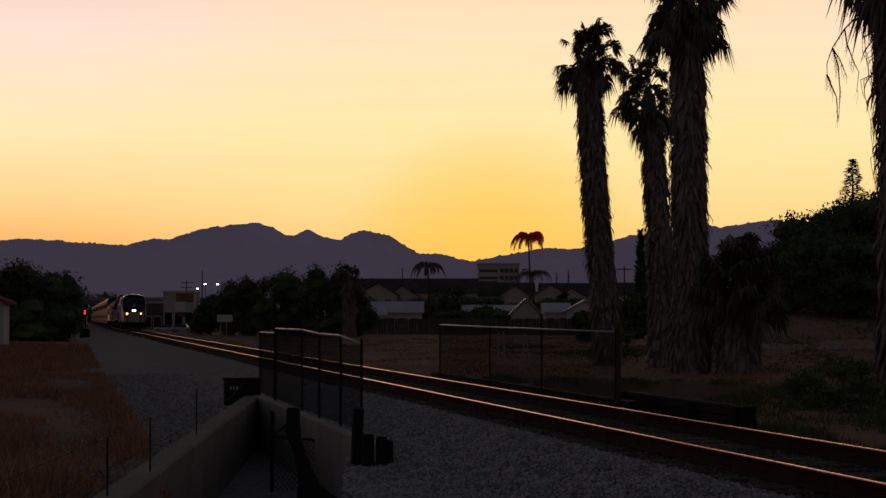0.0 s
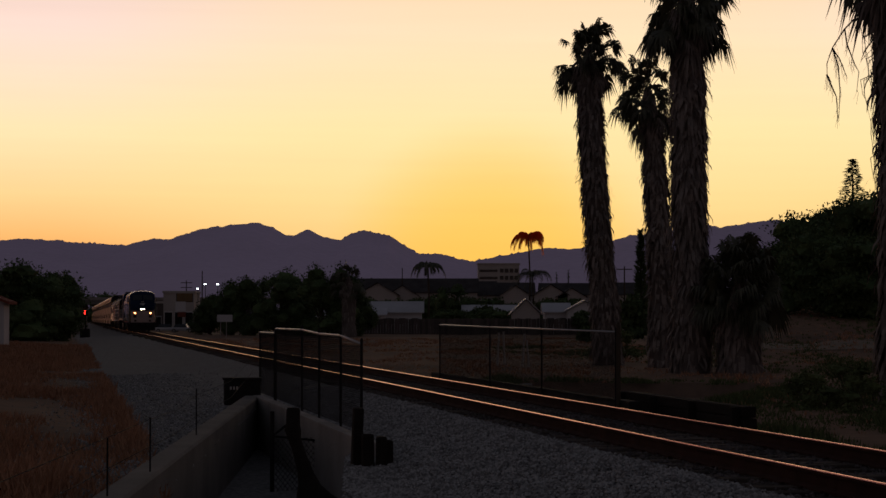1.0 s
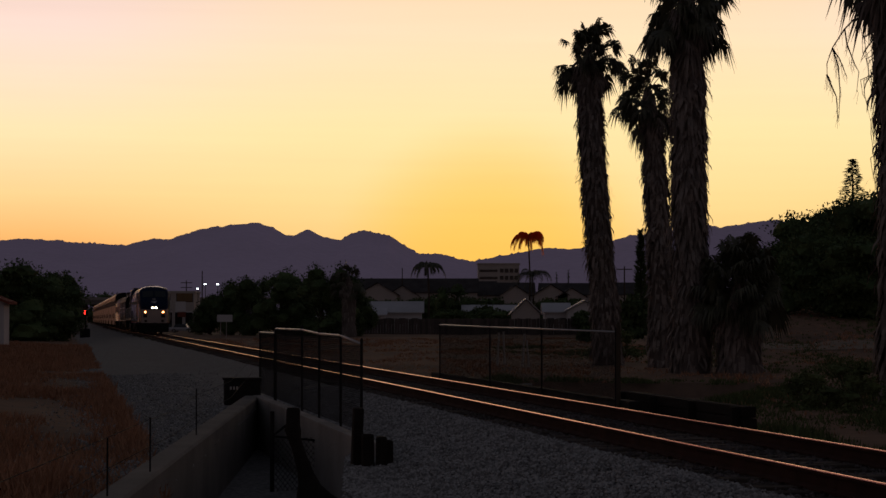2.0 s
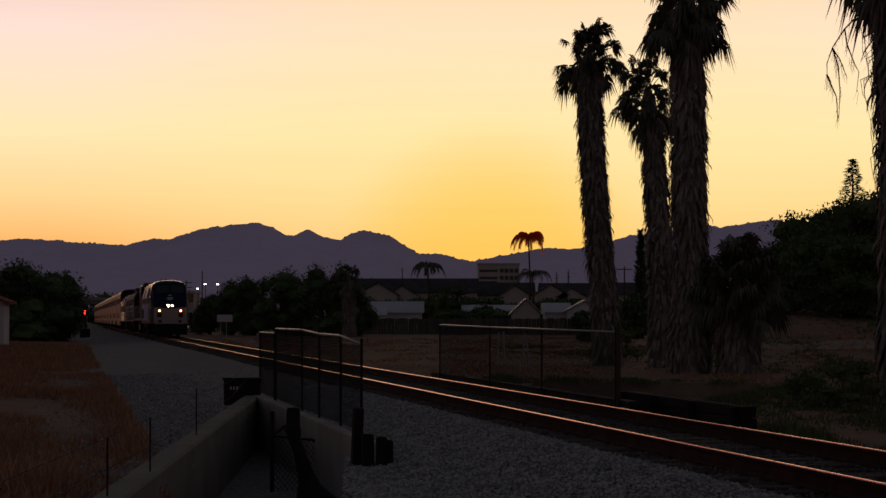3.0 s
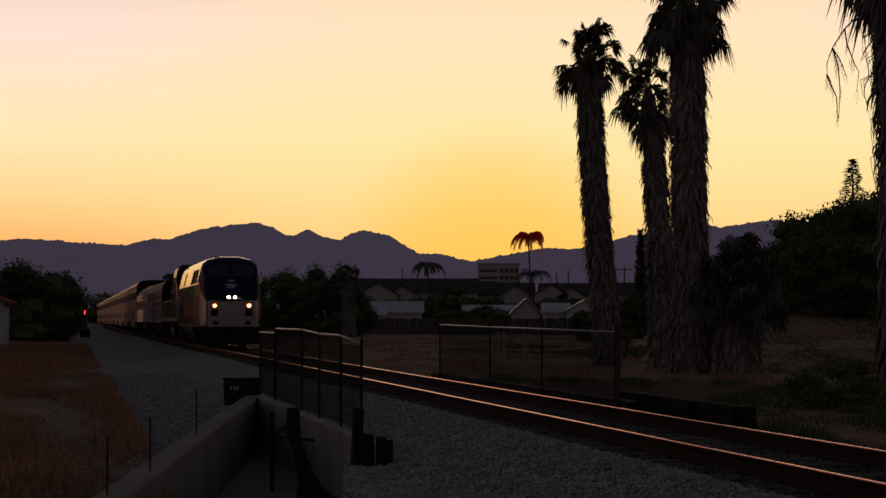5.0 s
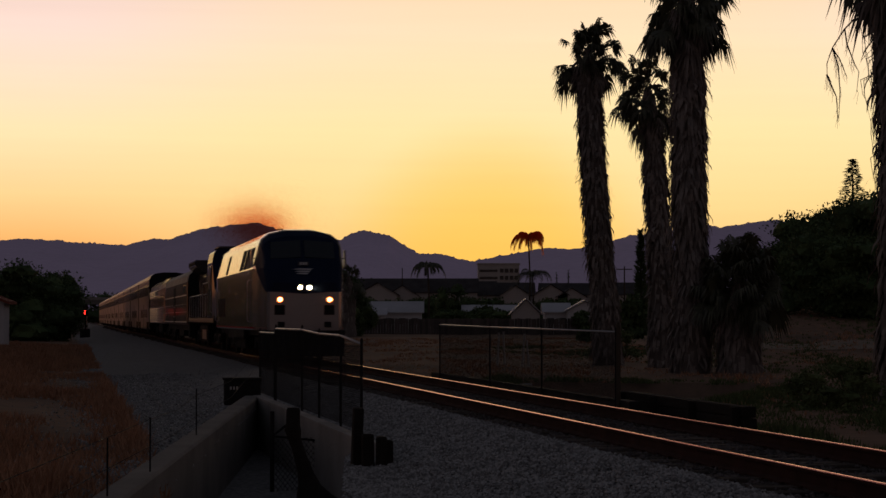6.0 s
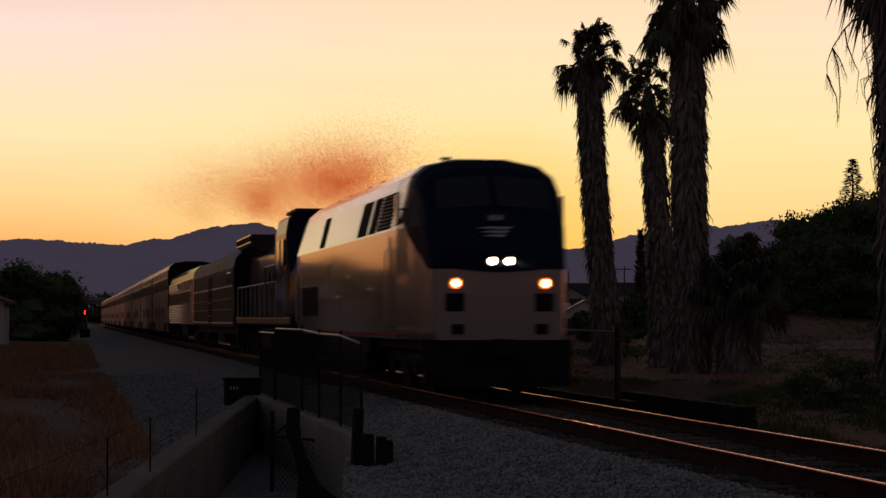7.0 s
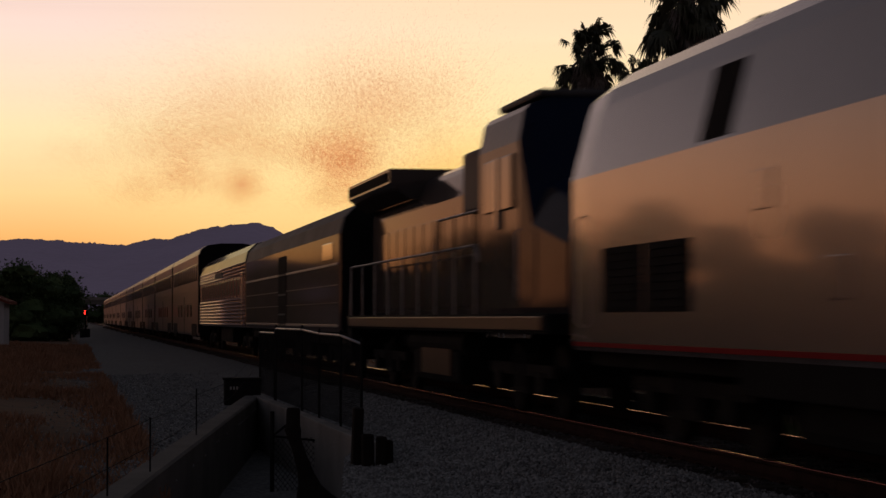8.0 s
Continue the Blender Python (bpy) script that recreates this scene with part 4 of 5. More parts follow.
def fan_leaf(V, F, p, d, pet, blade, rnd, n=11, droop=0.35, spread=80):
    """A fan leaf: a stalk and narrow segments spread round its end, tips hanging."""
    side = d.cross(Vector((0, 0, 1)))
    side = side.normalized() if side.length > 0.05 else Vector((1, 0, 0))
    side = Matrix.Rotation(rnd.uniform(-1.3, 1.3), 3, d) @ side
    nrm = side.cross(d)
    q = p + d * pet - Vector((0, 0, 0.10 * pet))
    w = 0.026
    b = len(V)
    V += [tuple(p + side * w), tuple(p - side * w), tuple(q - side * w), tuple(q + side * w)]
    F.append((b, b + 1, b + 2, b + 3))
    for k in range(n):
        a = radians(-spread + 2 * spread * k / (n - 1) + rnd.uniform(-5, 5))
        sd = (d * math.cos(a) + side * math.sin(a)).normalized()
        ln = blade * (0.72 + 0.28 * math.cos(a)) * rnd.uniform(0.8, 1.1)
        t = sd.cross(nrm).normalized() * blade * 0.062
        mid = q + sd * ln * 0.55 - Vector((0, 0, droop * ln * 0.12))
        tip = q + sd * ln * 0.92 - Vector((0, 0, droop * ln * rnd.uniform(0.6, 1.2)))
        b = len(V)
        V += [tuple(q), tuple(mid + t), tuple(mid - t), tuple(tip)]
        F += [(b, b + 1, b + 2), (b + 1, b + 3, b + 2)]


def fan_palm(m, axis, rad, crown, label, seed, leaves=70, skirt=900, dead=30, shag=1.0, low=-35):
    """axis: height and sideways shift pairs up the trunk; rad: trunk radius with its thatch; crown: leaf reach."""
    rnd = random.Random(seed)
    tr = thing("fan_palm", m, label, "palm tree", "palms beside the line")
    hs, sx = [a[0] for a in axis], [a[1] for a in axis]
    top = hs[-1]

    def at(z):
        return Vector((float(np.interp(z, hs, sx)), 0, z))

    def r_at(z):
        k = z / top
        return rad * (1.25 - 0.9 * k if k < 0.2 else 1.06 - 0.10 * k) * min(1.0, 0.18 + (1 - k) * top / (crown * 0.95)) * (1 + 0.10 * noise.noise(Vector((seed, z * 0.8, 0))))
    bm = bmesh.new()
    secs = []
    for i in range(46):
        z = -0.3 + (top + 0.3) * i / 45
        c = at(max(0, z))
        secs.append([(c.x + r_at(max(0, z)) * (0.88 + 0.16 * noise.noise(Vector((math.cos(a) * 2, math.sin(a) * 2 + seed, z * 1.5)))) * math.cos(a),
                      r_at(max(0, z)) * 0.92 * math.sin(a), z) for a in [k * 0.3927 for k in range(16)]])
    loft(bm, secs)
    trunk = part("trunk", bm, M["thatch"], tr, "trunk clad in grey-brown dead thatch", smooth=True)
    V, F = [], []
    for i in range(skirt):
        z = top * rnd.random() ** 0.8
        a = rnd.uniform(0, 6.2832)
        c, r = at(z), r_at(z)
        e = Vector((math.cos(a), math.sin(a), 0))
        ln = rnd.uniform(0.35, 1.0) * shag
        out = rnd.uniform(0.0, 0.16) * shag + (rnd.random() < 0.10) * rnd.uniform(0.1, 0.35) * shag
        p = c + e * r * 0.92
        t = Vector((-e.y, e.x, 0)) * rnd.uniform(0.03, 0.09)
        q = p + e * (out * 0.7 + 0.05) - Vector((0, 0, ln * 0.6))
        tip = p + e * (out + 0.02) + t * rnd.uniform(-2, 2) - Vector((0, 0, ln))
        b = len(V)
        V += [tuple(p + t), tuple(p - t), tuple(q - t * 0.8), tuple(q + t * 0.8), tuple(tip)]
        F += [(b, b + 1, b + 2, b + 3), (b + 3, b + 2, b + 4)]
    soup("thatch", V, F, M["thatch"], trunk, "hanging dead leaf thatch", kind="")
    V, F = [], []
    c = at(top)
    for i in range(5):
        d = rand_dir(rnd, 68, 88)
        fan_leaf(V, F, c, d, crown * 0.2, crown * rnd.uniform(0.25, 0.4), rnd, 9, 0.0, 28)
    for i in range(leaves):
        k = (i + 0.5) / leaves
        d = rand_dir(rnd, 70 - (70 - low) * k - 10, 70 - (70 - low) * k + 10)
        fan_leaf(V, F, c + Vector((0, 0, 0.1 - 0.55 * crown * k)) + d * rad * 0.3, d, crown * rnd.uniform(0.10, 0.62), crown * rnd.uniform(0.30, 0.42), rnd, 19, 0.5 + 0.5 * k, 105)
    soup("crown", V, F, M["frond"], tr, "crown of dark green fan leaves", kind="")
    V, F = [], []
    for i in range(dead):
        d = rand_dir(rnd, -62, low + 5)
        z = top - crown * rnd.uniform(0.05, 0.75)
        fan_leaf(V, F, at(z) + d * rad * 0.6, d, crown * 0.22, crown * rnd.uniform(0.25, 0.38), rnd, 9, 0.8, 65)
    if dead:
        soup("dead_leaves", V, F, M["thatch"], tr, "drooping dead brown leaves", kind="")
    return tr


def heart_shape():
    bm = bmesh.new()
    bmesh.ops.create_icosphere(bm, subdivisions=2, radius=1.0)
    bm.verts.index_update()
    shape = [tuple(v.co) for v in bm.verts], [tuple(v.index for v in f.verts) for f in bm.faces]
    bm.free()
    return shape


HEART = heart_shape()


def broadleaf(m, w, h, label, seed, n=2600, leaf=0.30, trunk_h=0.3, clumps=9, name="tree", material="leaf", deep=None, heart=0.62):
    """Trunk, limbs and a ragged crown of many small leaf tufts."""
    rnd = random.Random(seed)
    tr = thing(name, m, label, "tree")
    bm = bmesh.new()
    tube(bm, [(0, 0, -0.3), (0.05 * w, 0, h * trunk_h * 0.6), (0, 0.03 * w, h * trunk_h * 1.2)], [0.05 * h * 0.6, 0.035 * h * 0.6, 0.03 * h * 0.6], 8)
    cs = []
    for i in range(clumps):
        a, k = 6.2832 * i / clumps + rnd.uniform(-.4, .4), rnd.random()
        rr = w * 0.5 * (0.25 + 0.48 * rnd.random())
        z = h * (trunk_h + (0.92 - trunk_h) * (0.06 + 0.86 * k))
        rr *= 1.05 - 0.55 * max(0, k - 0.4)
        c = Vector((math.cos(a) * rr, math.sin(a) * rr * (deep or 1), z))
        cs.append((c, w * rnd.uniform(0.19, 0.30), h * rnd.uniform(0.12, 0.20)))
        tube(bm, [(0, 0, h * trunk_h * 0.8), (c.x * 0.5, c.y * 0.5, (h * trunk_h + c.z) / 2), tuple(c)], [0.016 * h, 0.010 * h, 0.004 * h], 5)
    part("trunk", bm, M["bark"], tr, "dark trunk with spreading limbs")
    V, F = [], []
    for i in range(n):
        c, rx, rz = cs[i % clumps]
        d = rand_dir(rnd, -90, 90) * (rnd.random() ** 0.30) * rnd.choice((0.9, 1, 1, 1.18))
        p = c + Vector((d.x * rx, d.y * rx, d.z * rz))
        a, b_ = rand_dir(rnd, -60, 90), rand_dir(rnd, -60, 60)
        s = leaf * rnd.uniform(0.5, 1.2)
        k = len(V)
        V += [tuple(p - a * s * 0.5), tuple(p + b_ * s * 0.35), tuple(p + a * s * 0.5), tuple(p - b_ * s * 0.35)]
        F.append((k, k + 1, k + 2, k + 3))
    # shaded inner leaf masses, one in every clump
    for j, (c, rx, rz) in enumerate(cs if heart else ()):
        k = len(V)
        for (x, y, z) in HEART[0]:
            g = heart + 0.34 * noise.noise(Vector((x * 1.7 + j * 3.1, y * 1.7 + seed, z * 1.7)))
            V.append((c.x + x * rx * g, c.y + y * rx * g, c.z + z * rz * g))
        F.extend(tuple(k + q for q in f) for f in HEART[1])
    soup("crown", V, F, M[material], tr, "ragged crown of dark leaves", kind="")
    return tr


def conifer(m, w, h, label, seed, n=1500, column=False):
    rnd = random.Random(seed)
    tr = thing("cypress" if column else "conifer", m, label, "tree")
    part("trunk", C((0, 0, -0.3), (0, 0, h * 0.95), 0.018 * h, 0.004 * h, n=7), M["bark"], tr)
    V, F = [], []
    for i in range(n):
        k, a = rnd.random() ** 0.8, rnd.uniform(0, 6.2832)
        prof = (math.sin(min(1, (1 - k) * 1.6 + 0.02) * 1.5708)) if column else (1 - k) * (0.75 + 1.1 * noise.noise(Vector((k * 13, seed, a * 0.8)))) + 0.03
        r = w / 2 * prof * rnd.random() ** 0.5
        p = Vector((math.cos(a) * r, math.sin(a) * r, h * (0.06 + 0.94 * k)))
        e = Vector((math.cos(a), math.sin(a), rnd.uniform(0.2, 1.2) if column else rnd.uniform(-0.4, 0.3))).normalized()
        s = (0.05 * h if column else 0.03 * h) * rnd.uniform(0.5, 1.1)
        t = rand_dir(rnd, -50, 50) * s * 0.22
        b = len(V)
        V += [tuple(p - e * s * 0.4), tuple(p + t), tuple(p + e * s), tuple(p - t)]
        F.append((b, b + 1, b + 2, b + 3))
    soup("crown", V, F, M["leaf"], tr, "dense dark needles", kind="")
    return tr


def feather_palm(m, h, reach, label, seed, n=18, r=0.18, leaf="frond", wide=0.06):
    rnd = random.Random(seed)
    tr = thing("feather_palm", m, label, "palm tree")
    bm = bmesh.new()
    tube(bm, [(0, 0, -0.3), (0.02 * h, 0, h * 0.5), (0, 0, h)], [r * 1.3, r, r * 0.8], 8)
    part("trunk", bm, M["bark"], tr, "slim bare palm trunk", smooth=True)
    V, F = [], []
    for i in range(n):
        a, e = 6.2832 * i / n + rnd.uniform(-.2, .2), radians(rnd.uniform(15, 75))
        d = Vector((math.cos(a), math.sin(a), 0))
        ln = reach * rnd.uniform(0.85, 1.15)
        prev = Vector((0, 0, h))
        for k in range(12):
            t = (k + 1) / 12
            p = Vector((0, 0, h)) + d * ln * (math.sin(t * 1.45) / 0.99) * (0.55 + 0.45 * math.cos(e)) + Vector((0, 0, ln * (math.sin(e) * t * 1.0 - 1.15 * t * t)))
            f = (p - prev).normalized()
            sd = f.cross(Vector((0, 0, 1))).normalized()
            b = len(V)
            V += [tuple(prev + sd * 0.02), tuple(prev - sd * 0.02), tuple(p - sd * 0.02), tuple(p + sd * 0.02)]
            F.append((b, b + 1, b + 2, b + 3))
            for s_ in (-1, 1):
                for u in (0.0, 0.5):
                    q = prev.lerp(p, u)
                    tip = q + sd * s_ * reach * 0.16 * (1.1 - 0.5 * t) - Vector((0, 0, reach * 0.20)) + f * 0.1
                    b = len(V)
                    V += [tuple(q + f * wide), tuple(q - f * wide), tuple(tip)]
                    F.append((b, b + 1, b + 2))
            prev = p
    soup("crown", V, F, M[leaf], tr, "arching feather fronds", kind="")
    return tr


# ---- palms beside the line ----
fan_palm(pose(7.86, 100, -0.95, 0, 0, 200), [(0, 0), (3.2, 0.15), (7.2, 0.55), (11.6, 0.85), (15.3, 0.95)], 0.66, 1.95,
         "tall slim fan palm with shaggy trunk", 11, leaves=78, dead=20, skirt=1700, shag=0.8)
fan_palm(pose(9.75, 93, -0.95), [(0, 0), (4, -0.05), (8, -0.25), (12.6, -0.62)], 0.56, 2.0,
         "shorter fan palm leaning against a taller one", 23, leaves=66, dead=26, skirt=1500, shag=0.8)
fan_palm(pose(10.06, 85, -0.95), [(0, 0), (4, 0.0), (9, -0.05), (15.9, -0.12)], 0.72, 2.55,
         "tall thick fan palm with a heavy thatch of dead leaves", 37, leaves=84, dead=40, skirt=2800, shag=0.95)
SHRUB = fan_palm(pose(11.90, 84, -0.95), [(0, 0), (1.2, 0.0), (4.1, -0.02)], 0.85, 2.2,
                 "low bushy fan palm with dead leaves at its foot", 41, leaves=150, dead=14, skirt=700, low=-22)
RIGHT = fan_palm(pose(11.05, 50, -0.95), [(0, 0), (5, 0.02), (8.2, -0.1), (12.0, -0.15)], 0.60, 2.2,
                 "fan palm with dry flower stalks hanging", 53, leaves=50, dead=60, skirt=1900, shag=0.9)


def hanging_stalks():
    rnd = random.Random(9)
    p0 = Vector((-1.12, 0, 9.55))
    runs = [[(0, 0), (-0.22, -0.25), (-0.45, -0.62), (-0.60, -0.95), (-0.57, -1.15), (-0.48, -1.32)],
            [(-0.45, -0.62), (-0.33, -0.85), (-0.20, -1.25)], [(-0.45, -0.62), (-0.36, -1.0), (-0.32, -1.5), (-0.34, -2.1)],
            [(-0.22, -0.25), (-0.2, -0.55), (-0.02, -0.95), (0.06, -1.1), (0.0, -1.5)], [(-0.57, -1.15), (-0.40, -1.6), (-0.36, -2.0)]]
    for r in runs:
        bm = bmesh.new()
        pts = [p0 + Vector((x * 1.25 + rnd.uniform(-.02, .02), rnd.uniform(-.1, .1), z * 1.2)) for x, z in r]
        tube(bm, pts, [0.022 - 0.016 * i / (len(pts) - 1) for i in range(len(pts))], 5)
        for i in range(14):
            k = rnd.randint(1, len(pts) - 1)
            p = pts[k - 1].lerp(pts[k], rnd.random())
            tube(bm, [p, p + Vector((rnd.uniform(-.06, .06), rnd.uniform(-.05, .05), -rnd.uniform(.06, .14))), p + Vector((rnd.uniform(-.1, .1), 0, -rnd.uniform(.2, .42)))], [0.006, 0.004, 0.002], 4)
        part("flower_stalk", bm, M["thatch"], RIGHT, "dry hanging flower stalk")
    for i in range(22):
        z = rnd.uniform(6.2, 9.9)
        x = -0.70 + rnd.uniform(0, 0.15)
        bm = bmesh.new()
        o = rnd.uniform(0.05, 0.36) * (1 if z > 7 else 0.6)
        tube(bm, [(x + 0.2, 0, z), (x - o, rnd.uniform(-.2, .2), z - 0.25), (x - o * 0.9, 0, z - 0.6), (x - o * rnd.uniform(0, .6), 0, z - rnd.uniform(.8, 1.3))], [0.016, 0.012, 0.009, 0.003], 4)
        part("flower_stalk", bm, M["thatch"], RIGHT)


hanging_stalks()

# ---- trees, near to far ----
for i, (x, d, w, h, s) in enumerate(((25.99, 150, 7.0, 9.2, 1), (30.19, 156, 8.5, 10.0, 2), (29.36, 140, 7.5, 10.0, 3), (34.70, 150, 9, 10.5, 4),
                                     (28.40, 172, 5.5, 7.5, 5), (24.30, 132, 8, 7.0, 6), (26.33, 128, 7, 6.8, 7))):
    z = ground_z(x, d)
    broadleaf(pose(x, d, z), w, h - z, "large dark leafy tree at the edge of the field", s, 13000, 0.27, 0.03, 26)
conifer(pose(28.65, 146, ground_z(28.57, 146)), 7.0, 10.2, "tall ragged conifer above the leafy trees", 8, 2400)
broadleaf(pose(-33.95, 170, -0.5), 8.0, 6.9, "dark leafy tree beside the gravel strip", 12, 9000, 0.28, 0.04, 22)
broadleaf(pose(-32.73, 176, -0.5), 6.0, 6.4, "dark leafy tree beside the gravel strip", 13, 7000, 0.28, 0.04, 18)
broadleaf(pose(-39.11, 180, -0.5), 7.0, 5.6, "dark leafy tree beside the gravel strip", 14, 6500, 0.28, 0.04, 16)
# unseen trees, added so the train's sides mirror dark crowns instead of hills
for x, d, w, h, s in ((-46.5, 184, 9, 8.0, 15), (-54, 190, 9, 9.0, 16), (-62, 186, 9, 8.2, 17), (-43.5, 236, 8, 8.0, 18), (-48.5, 240, 8, 8.6, 19), (-53.5, 230, 8, 8.2, 20)):
    broadleaf(pose(x, d, -0.5), w, h, "dark leafy tree beside the gravel strip", s, 4000, 0.4, 0.04, 16)
for x, d, w, h, s in ((-31.74, 285, 5.0, 5.6, 21), (-28.66, 282, 6.0, 7.4, 22), (-25.25, 278, 6.0, 8.0, 23), (-20.72, 270, 8.5, 8.9, 24), (-14.66, 262, 7.6, 9.4, 25), (-11.01, 268, 5.0, 6.0, 29), (-18.51, 275, 6, 5.5, 26), (-12.27, 264, 5, 8.6, 27)):
    broadleaf(pose(x, d, -0.9), w, h, "dark leafy tree behind the dry field", s, 9000, 0.30, 0.04, 22)
for x, d, w, h, s in ((-112, 760, 22, 12, 141), (-128, 780, 24, 13, 142), (-146, 770, 26, 13, 143), (-166, 760, 26, 12, 144), (-98, 800, 20, 12, 145), (-186, 770, 26, 13, 146)):
    broadleaf(pose(x, d, -0.9), w, h, "distant dark trees beyond the overpass", s, 1500, 1.3, 0.02, 12)
fan_palm(pose(-11.64, 258, -0.9), [(0, 0), (4, 0.05), (7.6, 0.0)], 0.9, 2.6, "stout fan palm among leafy trees", 61, leaves=40, dead=20, skirt=300)
feather_palm(pose(-2.41, 330, -0.9), 10.8, 2.7, "slim palm standing over the rooftops", 62, 20, 0.16, wide=0.12)
feather_palm(pose(17.14, 420, -0.9), 19.0, 4.1, "tall feather palm with fronds glowing red at sunset", 71, 22, leaf="backlit", wide=0.16)
feather_palm(pose(17.08, 400, -0.9), 11.0, 4.0, "feather palm with wide arching fronds", 72, 16)
conifer(pose(23.65, 250, -0.9), 1.3, 12.8, "tall narrow column cypress", 81, 1500, True)
for x, d, w, h in ((26.08, 480, 2.2, 13), (30.00, 500, 2.0, 14), (-16.13, 470, 2.2, 11.5)):
    conifer(pose(x, d, -0.9), w, h, "small dark conifer among the houses", int(d + h), 500)
for x, d, w, h, s in ((1.03, 345, 6.5, 8.0, 31), (-5.74, 360, 6, 6.0, 32), (5.98, 335, 9, 4.4, 33), (1.39, 322, 8, 3.8, 34), (9.31, 325, 7, 3.6, 35), (-9.45, 372, 6, 5.6, 36),
                      (19.95, 300, 4, 3.6, 37), (23.98, 290, 5, 4.6, 38), (21.79, 240, 5, 5.5, 39), (25.65, 420, 9, 6.5, 40), (14.06, 430, 9, 6.3, 42), (13.84, 200, 2, 1.6, 43), (-12.70, 395, 8, 6.6, 131), (-8.54, 400, 8, 5.6, 132), (-4.13, 392, 8, 6.8, 133), (0.11, 398, 9, 7.4, 134), (5.14, 396, 9, 6.6, 135), (9.89, 402, 9, 6.6, 136), (19.47, 398, 8, 6.2, 137), (29.54, 396, 9, 7.0, 138), (23.72, 380, 6, 6.0, 139)):
    broadleaf(pose(x, d, -0.9), w, h, "dark garden tree among low houses", s, 2200, 0.55, 0.03, 12)
for x, d, w, h, s in ((8.70, 48, 2.2, 1.5, 44), (10.45, 54, 2.4, 1.3, 45), (9.40, 46, 2.0, 1.1, 46), (9.97, 58, 1.6, 0.9, 47), (9.54, 110, 2.0, 2.0, 48)):
    broadleaf(pose(x, d, -0.95), w, h, "low green bush on the rough ground", s, 1500, 0.10, 0.05, 9, "bush", "green", heart=0.4)


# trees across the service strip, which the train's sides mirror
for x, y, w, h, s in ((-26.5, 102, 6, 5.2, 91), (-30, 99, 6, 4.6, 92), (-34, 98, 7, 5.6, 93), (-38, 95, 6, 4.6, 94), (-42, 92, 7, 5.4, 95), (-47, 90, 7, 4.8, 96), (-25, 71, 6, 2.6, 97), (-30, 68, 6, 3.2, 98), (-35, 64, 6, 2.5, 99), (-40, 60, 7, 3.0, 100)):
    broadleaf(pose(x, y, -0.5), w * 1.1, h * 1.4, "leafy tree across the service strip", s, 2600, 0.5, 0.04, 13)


# ---- houses and other buildings ----
M.update(
    stucco=mat("pale_stucco", (0.50, 0.45, 0.41), (0.40, 0.36, 0.33), 0.3, 0.9, bump=0.2),
    white_wall=mat("white_siding", (0.66, 0.63, 0.62), (0.52, 0.50, 0.49), 0.4, 0.8),
    roof=mat("dark_shingle_roof", (0.08, 0.072, 0.07), (0.045, 0.04, 0.04), 0.5, 0.9, bump=0.3),
    pale_roof=mat("pale_metal_roof", (0.52, 0.50, 0.52), (0.38, 0.37, 0.38), 0.3, 0.45, 0.2),
    red_roof=mat("red_tile_roof", (0.24, 0.07, 0.05), (0.15, 0.05, 0.035), 1.0, 0.85, bump=0.3),
    wood_fence=mat("grey_fence_boards", (0.12, 0.10, 0.09), (0.07, 0.06, 0.055), 0.6, 0.9, each=True),
    signal_red=mat("red_signal_lens", (1.0, 0.03, 0.02), (1.0, 0.03, 0.02), 1, 0.3, glow=5.0),
    lamp=mat("white_lamp_glass", (0.85, 0.95, 1.0), (0.85, 0.95, 1.0), 1, 0.3, glow=8.0),
    sign=mat("dim_yellow_sign", (0.20, 0.12, 0.04), (0.12, 0.07, 0.03), 0.6, 0.5),
)


def house(m, w, depth, wall, ridge, label, wall_m, roof_m, along=True, wins=3, name="house"):
    """A gabled house: walls, roof with eaves, windows with frames."""
    hs = thing(name, m, label, "house")
    bm = B(-w / 2, w / 2, 0, depth, -0.3, wall)
    if not along:
        loft(bm, [[(-w / 2, y, wall), (w / 2, y, wall), (0, y, ridge - 0.1)] for y in (0.0, depth)])
    else:
        loft(bm, [[(x, 0, wall), (x, depth, wall), (x, depth / 2, ridge - 0.1)] for x in (-w / 2, w / 2)])
    part("wall", bm, M[wall_m], hs)
    bm = bmesh.new()
    e, t = 0.4, 0.16
    if along:
        prof = [(-e, wall - 0.15), (depth / 2, ridge), (depth + e, wall - 0.15), (depth + e, wall - 0.15 + t), (depth / 2, ridge + t), (-e, wall - 0.15 + t)]
        loft(bm, [[(x, y, z) for y, z in prof] for x in (-w / 2 - e, w / 2 + e)])
    else:
        prof = [(-w / 2 - e, wall - 0.15), (0, ridge), (w / 2 + e, wall - 0.15), (w / 2 + e, wall - 0.15 + t), (0, ridge + t), (-w / 2 - e, wall - 0.15 + t)]
        loft(bm, [[(x, y, z) for x, z in prof] for y in (-e, depth + e)])
    part("roof", bm, M[roof_m], hs)
    for i in range(wins):
        x = -w / 2 + w * (i + 0.5) / wins
        wd = part("window", B(x - 0.5, x + 0.5, -0.03, 0.06, wall * 0.45, wall * 0.45 + 0.9), M["glass"], hs)
        part("frame", B(x - 0.58, x + 0.58, -0.02, 0.05, wall * 0.45 - 0.08, wall * 0.45 + 0.98), M["white_wall"], wd)
    return hs


